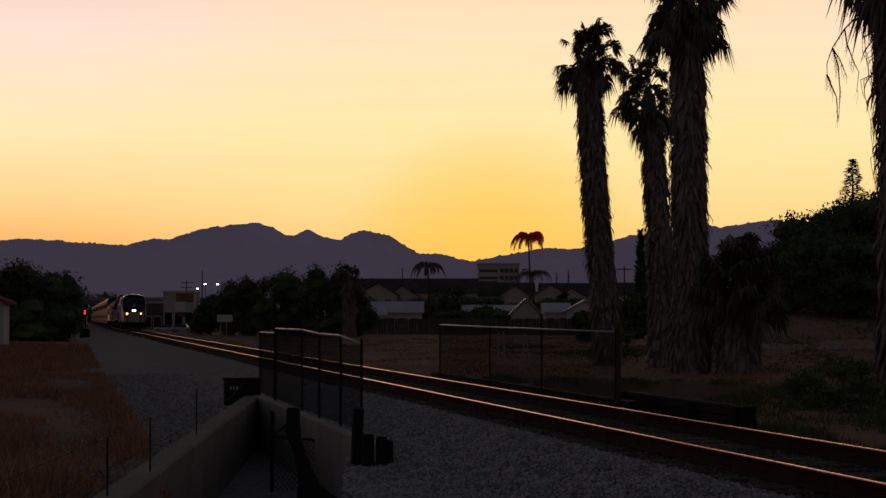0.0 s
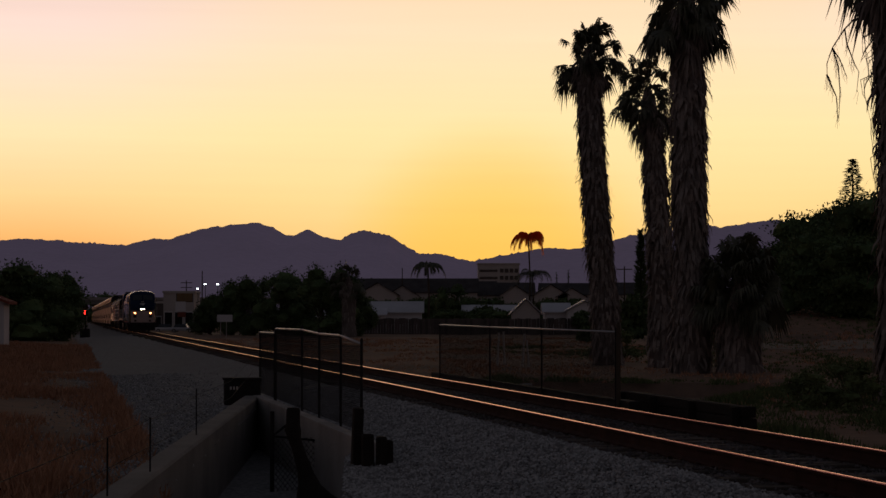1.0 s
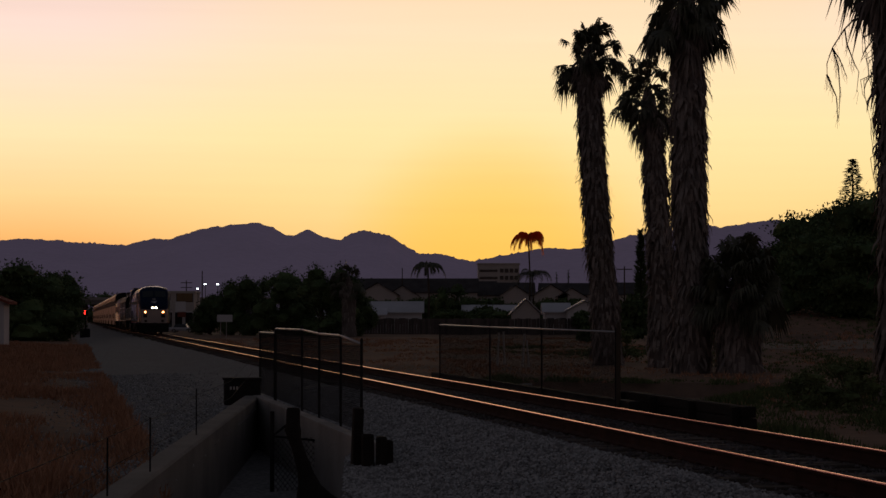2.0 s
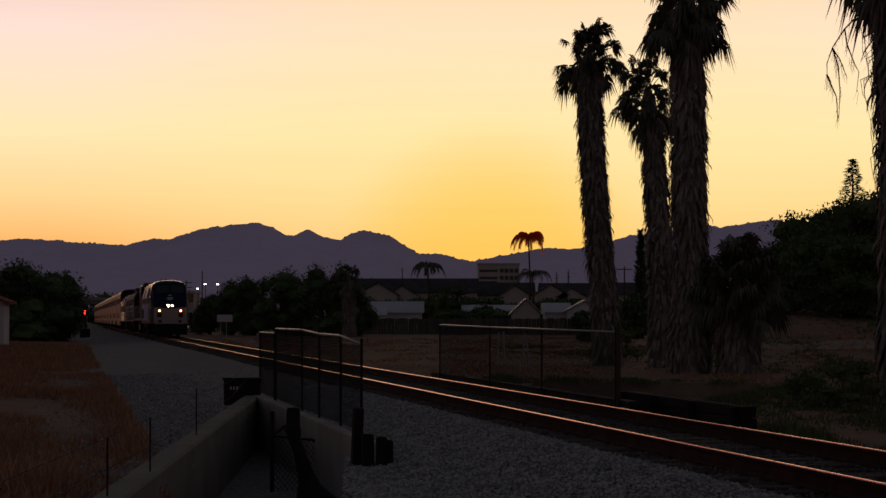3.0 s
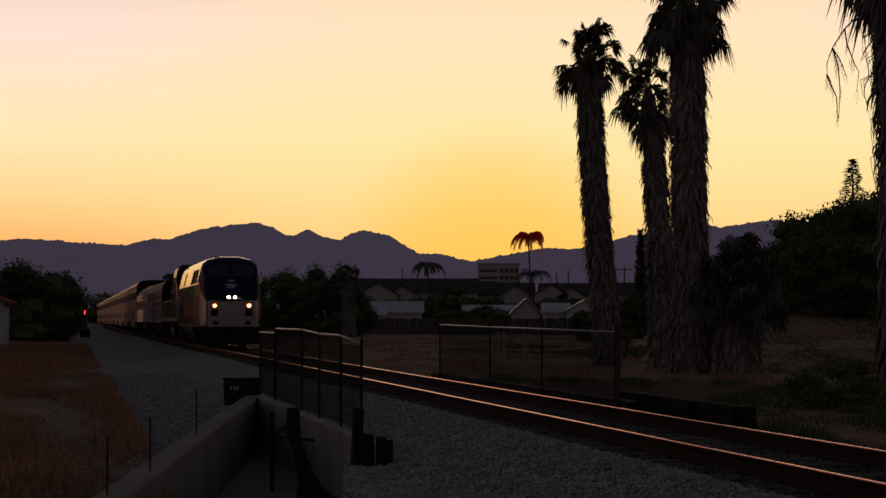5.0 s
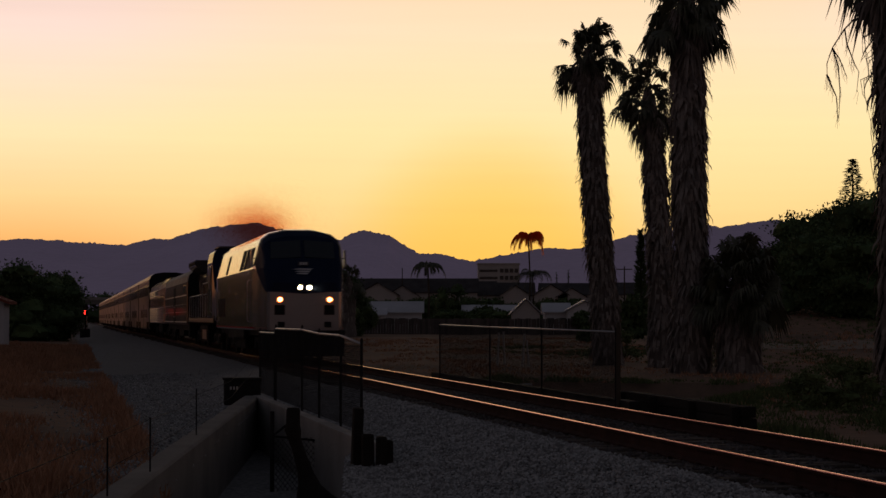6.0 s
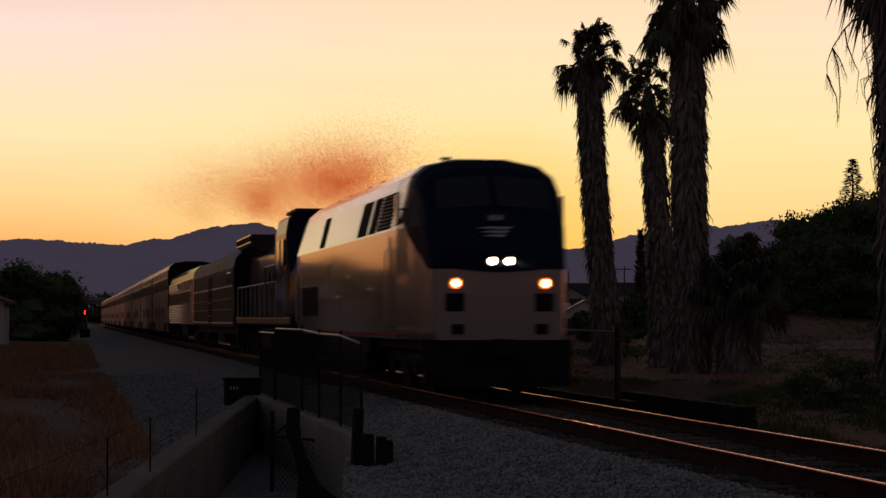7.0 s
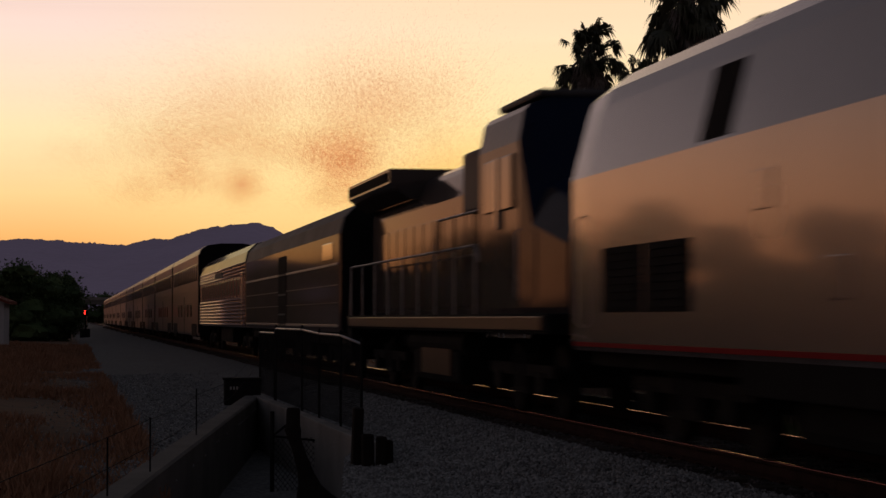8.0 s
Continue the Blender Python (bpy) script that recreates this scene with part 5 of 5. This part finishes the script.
for x, d, w, wall, ridge, al, lab in ((-13.17, 420, 8, 6.2, 8.6, False, "two-storey house with dark roof and pale gable"), (-8.33, 428, 7, 5.8, 8.2, False, "two-storey house with dark roof and pale gable"),
                                      (-11.18, 440, 16, 7.0, 9.8, True, "long stucco house with a dark shingle roof"), (-1.68, 445, 18, 7.0, 9.9, True, "long stucco house with a dark shingle roof"),
                                      (4.38, 450, 14, 6.5, 9.4, True, "long stucco house with a dark shingle roof"), (11.81, 455, 16, 6.6, 9.2, True, "long stucco house with a dark shingle roof"),
                                      (15.22, 440, 6, 6.4, 8.4, False, "two-storey house with dark roof and pale gable"), (22.71, 440, 7, 6.4, 8.6, False, "two-storey house with dark roof and pale gable"),
                                      (31.14, 450, 20, 6.6, 9.0, True, "long stucco house with a dark shingle roof"), (40.09, 455, 14, 6.8, 9.2, True, "long stucco house with a dark shingle roof"),
                                      (27.11, 440, 6, 6.0, 7.8, False, "two-storey house with dark roof and pale gable")):
    house(pose(x, d, -0.9), w, 9, wall + 0.9, ridge + 0.9, lab, "stucco", "roof", al)
house(pose(-7.49, 330, -0.9), 8.2, 6, 3.3, 4.9, "low white mobile home with a pale metal roof", "white_wall", "pale_roof", True, 4)
house(pose(-11.37, 326, -0.9), 4.6, 5, 2.9, 3.9, "small shed with a pale metal roof", "white_wall", "pale_roof", True, 2)
house(pose(11.9, 300, -0.9), 4.0, 5, 3.0, 5.1, "small tan gabled shed", "stucco", "pale_roof", False, 0, "shed")
house(pose(16.84, 310, -0.9), 3.6, 5, 3.3, 4.5, "low white mobile home beside bushes", "white_wall", "pale_roof", True, 2)
house(pose(20.76, 306, -0.9), 5.0, 5, 3.5, 4.9, "low white house with pale gable roof", "white_wall", "pale_roof", False, 2)
house(pose(7.90, 340, -0.9), 9.0, 5, 3.4, 4.4, "low white mobile home behind hedge", "white_wall", "pale_roof", True, 4)
house(pose(-16.95, 300, -0.9), 5.0, 5, 2.5, 3.8, "low white mobile home behind trees", "white_wall", "pale_roof", True, 3)
house(pose(-28.52, 129, -0.55), 2.9, 1.6, 2.95, 3.5, "small white trackside building with red roof", "white_wall", "red_roof", False, 0, "trackside_building")


def shop(m, w, h, label, wall_m, bays):
    """A flat-roofed shop: walls, parapet, dark shop windows, a sign panel over them."""
    sh = thing("shop", m, label, "shop")
    part("wall", B(-w / 2, w / 2, 0, 9, -0.3, h, bevel=0.05), M[wall_m], sh)
    part("parapet", B(-w / 2 - 0.15, w / 2 + 0.15, -0.15, 9.15, h, h + 0.45, bevel=0.04), M["stucco"], sh)
    for k in range(bays):
        x = -w / 2 + w * (k + 0.5) / bays
        wd = part("window", B(x - w / bays * 0.36, x + w / bays * 0.36, -0.05, 0.05, 0.5, h * 0.5, bevel=0.03), M["glass"], sh)
        part("frame", B(x - w / bays * 0.40, x + w / bays * 0.40, -0.03, 0.04, 0.4, h * 0.53), M["white_wall"], wd)
    return sh


SHOP = shop(pose(-48.0, 380, -0.9), 5.6, 6.9, "pale flat-roofed shop with white and red panels", "stucco", 3)
part("sign_panel", B(-0.6, 1.3, -0.08, 0.0, 3.6, 5.4, bevel=0.03), M["white_wall"], SHOP, "white wall panel")
part("sign_panel", B(-0.2, 1.3, -0.12, -0.085, 2.6, 3.5, bevel=0.03), M["red_roof"], SHOP, "dull red wall panel")
shop(pose(-57.0, 425, -0.9), 8.0, 5.4, "low grey shop far down the line", "wood_fence", 4)


def parked_car(m, label, paint):
    car = thing("parked_car", m, label, "car", "cars parked by the shops")
    bm = bmesh.new()
    loft(bm, [[(x, y, z) for y, z in ((-0.86, 0.35), (-0.90, 0.62), (-0.84, 0.86), (0.84, 0.86), (0.90, 0.62), (0.86, 0.35))] for x in (-2.15, -2.0, 1.95, 2.15)])
    body = part("body", bm, M[paint], car)
    bm = bmesh.new()
    loft(bm, [[(-1.35 * k - 0.1, -0.80 * k, z), (0.95 * k - 0.1, -0.80 * k, z), (0.95 * k - 0.1, 0.80 * k, z), (-1.35 * k - 0.1, 0.80 * k, z)] for k, z in ((1.0, 0.86), (0.80, 1.36), (0.72, 1.42))])
    part("cabin", bm, M["glass"], body, "dark glazed cabin")
    for x in (-1.35, 1.35):
        for y in (-0.80, 0.80):
            wh = part("wheel", C((x, y - 0.1, 0.32), (x, y + 0.1, 0.32), 0.32, n=16), M["black"], car)
            part("rim", C((x, y - 0.11, 0.32), (x, y + 0.11, 0.32), 0.19, n=12), M["galv"], wh)
    return car


parked_car(pose(-45.6, 345, -0.9, 0, 0, 8), "white car parked by the shops", "white_wall")
parked_car(pose(-42.6, 343, -0.9, 0, 0, -6), "pale grey car parked by the shops", "pale_roof")
OVERPASS = thing("overpass", pose(-86, 640, -0.9), "grey concrete road overpass across the railway", "bridge")
part("deck", B(-45, 45, -5, 5, 6.7, 8.0, bevel=0.08), M["old_concrete"], OVERPASS)
part("parapet", B(-45, 45, -5.2, -4.9, 8.0, 8.8, bevel=0.04), M["concrete"], OVERPASS)
for x in (-24, -9, 12, 28):
    part("pier", C((x, 0, -0.5), (x, 0, 6.7), 0.7, n=14), M["old_concrete"], OVERPASS)


def office():
    of = thing("office_building", pose(24.08, 900, -1, 0, 0, 0), "pale office block with dark square windows", "office building")
    part("wall", B(-9.0, 8.8, 0, 14, 0, 25.8, bevel=0.1), M["stucco"], of)
    part("roof", B(-9.3, 9.1, -0.3, 14.3, 25.8, 26.4), M["stucco"], of)
    for r in range(6):
        for c in range(4):
            x = 0.4 + c * 2.1
            z = 24.0 - r * 3.1
            w = part("window", B(x, x + 1.6, -0.12, 0.1, z - 1.7, z, bevel=0.03), M["glass"], of)
            part("sill", B(x - 0.1, x + 1.7, -0.25, 0.05, z - 1.9, z - 1.7), M["stucco"], w)
        part("ribbon_window", B(-8.4, -0.6, -0.12, 0.1, 22.6 - r * 3.1, 23.6 - r * 3.1), M["glass"], of)


office()

FENCE = thing("board_fence", pose(-18.16, 300, -0.9), "long grey board fence along the field", "fence")
board = finish("board", B(-0.19, 0.19, -0.02, 0.02, -0.1, 2.3, bevel=0.01), M["wood_fence"])
for i in range(190):
    ob = new("board", board)
    ob.parent = FENCE
    ob.matrix_basis = pose(-1.0 + i * 0.4, 0, 0.05 * math.sin(i * 1.7), 0, 0.4 * math.sin(i * 2.3))
part("fence_rail", B(-1.2, 75, 0.02, 0.10, 1.7, 1.85), M["wood_fence"], FENCE)


# ---- signs, lamps, poles, signal ----
def pole(m, h, label, arms=2, name="utility_pole", r=0.13):
    p = thing(name, m, label, "pole")
    part("pole", C((0, 0, -0.3), (0, 0, h), r, r * 0.7, n=8), M["bark"], p)
    for k in range(arms):
        part("crossarm", B(-1.1, 1.1, -0.06, 0.06, h - 0.5 - k * 0.9, h - 0.36 - k * 0.9), M["bark"], p)
    return p


pole(pose(26.03, 300, -0.9), 9.8, "wooden utility pole with crossarms", 1)
pole(pose(-43.75, 380, -0.9), 11.0, "slim dark utility pole", 0)
pole(pose(-49.08, 400, -0.9), 9.6, "wooden utility pole with crossarms", 2)
pole(pose(-8.56, 440, -0.9), 13.0, "slim dark utility pole", 0)
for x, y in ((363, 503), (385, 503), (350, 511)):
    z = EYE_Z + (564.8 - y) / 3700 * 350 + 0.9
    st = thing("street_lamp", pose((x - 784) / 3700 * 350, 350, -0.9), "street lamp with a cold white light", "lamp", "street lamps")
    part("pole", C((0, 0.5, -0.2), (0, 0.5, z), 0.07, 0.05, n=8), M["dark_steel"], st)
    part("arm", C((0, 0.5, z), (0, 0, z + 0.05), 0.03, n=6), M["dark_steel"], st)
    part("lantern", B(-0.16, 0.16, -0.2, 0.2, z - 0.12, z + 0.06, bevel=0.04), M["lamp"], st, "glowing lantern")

BOARD = thing("billboard", pose(-46.94, 380, -0.9), "brown roadside sign board on posts", "sign")
part("panel", B(-1.4, 1.4, -0.1, 0.1, 5.4, 7.2, bevel=0.04), M["sign"], BOARD)
part("panel_frame", B(-1.5, 1.5, -0.06, 0.14, 5.3, 7.3, bevel=0.03), M["dark_steel"], BOARD)
for k in (-0.8, 0.8):
    part("post", C((k, 0.2, -0.2), (k, 0.2, 5.5), 0.12, n=8), M["dark_steel"], BOARD)
SIGNB = thing("notice_board", pose(-26.08, 250, -0.9), "blank white trackside notice board", "sign")
part("panel", B(-0.92, 0.92, -0.04, 0.04, 1.9, 2.75, bevel=0.02), M["white_wall"], SIGNB)
for k in (-0.5, 0.2):
    part("post", C((k, 0.08, -0.2), (k, 0.08, 2.2), 0.05, n=8), M["galv"], SIGNB)

SIGNAL = thing("railway_signal", pose(-35.87, 210, -0.55), "low railway signal showing red", "railway signal")
part("mast", C((0, 0, -0.2), (0, 0, 2.3), 0.07, n=10), M["dark_steel"], SIGNAL)
hd = part("signal_head", B(-0.24, 0.24, -0.12, 0.12, 2.2, 3.35, bevel=0.05), M["black"], SIGNAL)
for z, mm in ((2.47, "signal_red"), (2.75, "signal_red")):
    part("lens", C((0, -0.17, z), (0, -0.10, z), 0.13, n=16), M[mm], hd, "lit red lens")
    part("hood", C((0, -0.40, z + 0.155), (0, -0.10, z + 0.155), 0.03, n=8), M["black"], hd)
    # side plates added to keep the red glow from mirroring in the train
    for k in (-1, 1):
        part("visor", B(k * 0.15, k * 0.18, -0.95, -0.10, z - 0.14, z + 0.17), M["black"], hd)
part("base_box", B(-0.5, 0.4, -0.3, 0.4, -0.2, 0.9, bevel=0.03), M["black"], SIGNAL)
RELAY = thing("relay_cabinet", pose(-41.90, 240, -0.55), "grey trackside relay cabinet", "cabinet")
part("body", B(-0.9, 0.9, 0, 1.4, -0.1, 2.4, bevel=0.05), M["galv"], RELAY)
part("door", B(-0.7, 0.7, -0.03, 0.02, 0.1, 2.2, bevel=0.02), M["galv"], RELAY)

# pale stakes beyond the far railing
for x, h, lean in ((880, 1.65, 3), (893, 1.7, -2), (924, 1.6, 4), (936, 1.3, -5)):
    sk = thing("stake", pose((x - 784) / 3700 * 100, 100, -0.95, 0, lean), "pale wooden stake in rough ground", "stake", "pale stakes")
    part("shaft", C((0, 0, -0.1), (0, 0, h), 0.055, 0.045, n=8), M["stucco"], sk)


# ---- timbers, stump and wire at the bridge end ----
CRATE = thing("junction_box", pose(-4.46, 46.5, -0.55, 0, 0, 8), "dark steel box at the end of the bridge", "box")
part("body", B(-0.40, 0.40, -0.3, 0.3, 0.0, 0.55, bevel=0.03), M["dark_steel"], CRATE)
part("lid", B(-0.43, 0.43, -0.33, 0.33, 0.55, 0.60, bevel=0.012), M["dark_steel"], CRATE)
for k in range(3):
    part("marking_bar", B(-0.28 + k * 0.07, -0.24 + k * 0.07, -0.305, -0.29, 0.34, 0.41), M["stucco"], CRATE)


def stump():
    tr = thing("leaning_timber", pose(-1.65, 25.5, -1.6), "dark leaning old timber post with a flared foot", "post")
    bm = bmesh.new()
    secs = []
    for z, x, w in ((0.0, 0.24, 0.42), (0.5, 0.22, 0.36), (0.72, 0.17, 0.29), (0.82, 0.10, 0.21), (0.93, 0.04, 0.14), (1.08, -0.02, 0.10), (1.33, -0.10, 0.078), (1.50, -0.16, 0.085), (1.60, -0.18, 0.105), (1.66, -0.175, 0.085), (1.84, -0.175, 0.085), (1.87, -0.175, 0.07)):
        secs.append([(x + w * (1 + 0.14 * noise.noise(Vector((z * 3, k, 2)))) * math.cos(k * 0.5236), w * 0.8 * math.sin(k * 0.5236), z) for k in range(12)])
    loft(bm, secs)
    part("timber", bm, M["timber"], tr, smooth=True)


stump()
HEADWALL = thing("timber_headwall", on_line(28.6, -3.5, -1.25), "short wall of dark creosoted timbers holding the ballast", "retaining wall")
for x0, w, y0, z1, lean in ((-0.27, 0.13, 0.15, 1.43, 2), (-0.135, 0.15, -0.22, 1.10, -1), (0.02, 0.12, -0.25, 1.07, 1), (0.145, 0.12, -0.22, 1.02, -1)):
    part("timber", B(-w / 2, w / 2, -0.11, 0.11, -0.4, z1, bevel=0.025), M["timber"], HEADWALL, m=pose(x0 + w / 2, y0, 0, lean, lean))

FAR = thing("far_retaining_wall", on_line(40, 4.1, -0.95), "dark timber retaining wall beside the track", "retaining wall")
for k in range(4):
    part("timber", B(-0.12, 0.12, -4.2 + 0.05 * (k % 2), 4.0, k * 0.2, k * 0.2 + 0.19, bevel=0.02), M["timber"], FAR)
for y in (-3.9, -1.3, 1.3, 3.7):
    part("upright", B(-0.26, -0.12, y - 0.08, y + 0.08, -0.3, 0.78, bevel=0.015), M["timber"], FAR)


def channel_gate():
    g = thing("channel_fence", pose(-2.77, 34, -2.9, 0, 0, 0), "chain-link fence closing the drainage channel", "fence")
    part("post", C((0, 0, 0), (0, 0, 2.75), 0.035, n=8), M["dark_steel"], g)
    part("post", C((1.25, 1.2, 0), (1.25, 1.2, 2.4), 0.035, n=8), M["dark_steel"], g)
    part("rail", C((0, 0, 2.35), (1.25, 1.2, 2.15), 0.018, n=6), M["dark_steel"], g)
    part("brace", C((0, 0, 2.35), (0.35, 0.1, 2.62), 0.02, n=6), M["dark_steel"], g)
    v, f = chain_link(None, 0.05, 1.70, 0.85, 2.3, 0.0, 0.10, 0.0045)
    me = bpy.data.meshes.new("netting")
    me.from_pydata(v, [], f)
    me.materials.append(M["dark_steel"])
    ob = new("netting", me)
    ob.parent = g
    ob.matrix_basis = pose(0, 0, 0, 0, 0, -46)


channel_gate()
WIRE = thing("wire_fence", pose(0, 0, -0.36), "sagging wire fence on thin steel stakes along the wall", "fence")
STK = [(-3.47, 30.5, 0.70), (-3.12, 23.2, 0.62), (-3.08, 20.0, 0.58)]
for x, y, h in STK:
    part("stake", C((x - 0.12, y, -0.25), (x - 0.12, y, h), 0.010, n=6), M["dark_steel"], WIRE)
for k, z in enumerate((0.60, 0.30)):
    pts = [(-4.15, 45.5, z + 0.25), (-3.85, 38, z - 0.02), (-3.59, 30.5, z), (-3.42, 27, z - 0.06), (-3.24, 23.2, z), (-3.20, 20.0, z - 0.02), (-3.0, 14, z)]
    part("wire", tube(bmesh.new(), pts, 0.005, 4), M["dark_steel"], WIRE)


# a beaten dirt road across the field
def dirt_road():
    V, F = [], []
    xs = np.linspace(14.5, 60, 60)
    for x in xs:
        for dy in (-2.2, -0.9, 0.9, 2.2):
            y = 110 + dy + 3 * noise.noise(Vector((x * 0.08, dy * 0.2, 0))) + 1.4 * noise.noise(Vector((x * 0.4, dy, 4)))
            V.append((float(x), float(y), ground_z(float(x), float(y)) + 0.03))
    for i in range(len(xs) - 1):
        for k in range(3):
            b = i * 4 + k
            F.append((b, b + 4, b + 5, b + 1))
    me = bpy.data.meshes.new("dirt_road")
    me.from_pydata(V, [], F)
    me.materials.append(mat("pale_dirt", (0.32, 0.25, 0.19), (0.19, 0.15, 0.11), 0.15, 0.95, bump=0.4, fine=3))
    tagged(new("dirt_road", me), "pale beaten dirt road across the dry field", "road", kind="structure")


dirt_road()


# ---- dry grass ----
def grass(name, count, region, lo, hi, seed, material, label, clump=1.0):
    rnd = random.Random(seed)
    V, F = [], []
    while len(F) < count:
        s, o = region(rnd)
        x, y = line_xy(s, o)
        if in_channel(x, y):
            continue
        dens = noise.noise(Vector((x * 0.50 * clump, y * 0.13 * clump, seed)))
        if dens < rnd.uniform(-0.35, 0.25):
            continue
        z = ground_z(x, y) - 0.03
        h = rnd.uniform(lo, hi) * (0.6 + max(0, dens) * 1.6)
        for k in range(5):
            a = rnd.uniform(0, 6.2832)
            w = 0.014 + 0.00025 * y
            px, py = x + rnd.uniform(-.12, .12), y + rnd.uniform(-.12, .12)
            lx, ly = rnd.uniform(-.5, .5) * h, rnd.uniform(-.5, .5) * h
            b = len(V)
            V += [(px - w * math.cos(a), py - w * math.sin(a), z), (px + w * math.cos(a), py + w * math.sin(a), z), (px + lx, py + ly, z + h * rnd.uniform(.6, 1))]
            F.append((b, b + 1, b + 2))
    soup(name, V, F, M[material], None, label)


grass("dry_grass", 90000, lambda r: (18 + 130 * r.random() ** 1.6, -6.3 - 9 * r.random() ** 1.3), 0.12, 0.40, 2, "straw", "dry brown grass along the gravel strip")
grass("field_grass", 40000, lambda r: (38 + 190 * r.random() ** 1.2, 5.0 + 42 * r.random()), 0.08, 0.28, 3, "straw", "thin dry brown grass on the field", 0.6)
grass("green_weeds", 34000, lambda r: (26 + 50 * r.random(), 5.2 + 12 * r.random()), 0.10, 0.30, 4, "green", "low green weeds on rough ground", 1.4)

grass("bank_grass", 45000, lambda r: (80 + 75 * r.random(), 20 + 45 * r.random()), 0.10, 0.30, 14, "green", "rough green grass on the bank", 0.5)

# ---- exhaust smoke: fine soot flakes in drifting, spreading puffs ----
def soot_material():
    """Soot so fine that light passes and turns red."""
    m = bpy.data.materials.new("soot_haze")
    m.use_nodes = True
    nt = m.node_tree
    b = nt.nodes["Principled BSDF"]
    b.inputs["Base Color"].default_value = (0.10, 0.045, 0.03, 1)
    b.inputs["Roughness"].default_value = 1.0
    tr = nt.nodes.new("ShaderNodeBsdfTransparent")
    tr.inputs["Color"].default_value = (0.90, 0.58, 0.47, 1)
    mix = nt.nodes.new("ShaderNodeMixShader")
    mix.inputs[0].default_value = 0.08
    nt.links.new(tr.outputs[0], mix.inputs[1]); nt.links.new(b.outputs[0], mix.inputs[2])
    nt.links.new(mix.outputs[0], nt.nodes["Material Output"].inputs[0])
    return m


SOOT = soot_material()


def make_puff(count, spread, seed):
    rnd = random.Random(seed)
    V, F = [], []
    while len(F) < count:
        p = Vector((rnd.gauss(0, 0.55), rnd.gauss(0, 1.9), rnd.gauss(0, 0.42))) * spread
        if noise.noise(p * 0.9 + Vector((seed, 0, 0))) < rnd.uniform(-0.7, 0.15):
            continue
        a, c = rand_dir(rnd, -90, 90) * 0.0085, rand_dir(rnd, -90, 90) * 0.0085
        b = len(V)
        V += [tuple(p + a), tuple(p + c), tuple(p - a - c)]
        F.append((b, b + 1, b + 2))
    me = bpy.data.meshes.new("smoke_puff")
    me.from_pydata(V, [], F)
    me.materials.append(SOOT)
    return me


PUFF_SHAPES = [make_puff(15000, 0.95, 77), make_puff(15000, 1.15, 78), make_puff(13000, 1.5, 79)]
PUFFS = []
for i in range(39):
    ob = new("smoke_puff", PUFF_SHAPES[i % 3])
    tagged(ob, "thin reddish exhaust smoke drifting over the train", "smoke", "exhaust smoke puffs")
    PUFFS.append((ob, 5.45 + (i // 3) * 0.105, i % 3))


def nose_at(t):
    return float(np.interp(t, [a for a, _ in NOSE], [b for _, b in NOSE]))


def puff_rows(t0, k, layer):
    """A puff rides in the engine room until t0, then rises from the stack and drifts off."""
    rows = []
    rnd = random.Random(k)
    dx, dy, rise = rnd.uniform(-2.8, 2.2), rnd.uniform(-2.5, 2.0), (0.7, 1.3, 2.1)[layer] * rnd.uniform(0.9, 1.1)
    for t in sorted(set([0.0, 1.0, 2.0, 3.0, 4.0, 5.0, 6.0, 7.0, 7.5, 8.0] + [t0 + e for e in (0, 0.12, 0.3, 0.7, 1.2, 1.8) if t0 + e < 7.95])):
        age = t - t0
        if age <= 0:
            rows.append((t, on_line(nose_at(t) + 7.8, 0, 2.6)))
        else:
            s = nose_at(t0) + 7.8 - 1.5 * (1 - math.exp(-age * 4)) + dy * age
            rows.append((t, on_line(s, dx * age * (0.5 + 0.3 * age), 2.6 + 2.4 * (1 - math.exp(-age * 9)) + 0.55 * rise * age * (1 + 0.35 * age), 6 * dx * age)))
    return rows


def motions():
    for ob, back in CARS:
        walk(ob, [(t, on_line(s + back, 0)) for t, s in NOSE])
    for k, (ob, t0, layer) in enumerate(PUFFS):
        walk(ob, puff_rows(t0, k, layer))


motions()
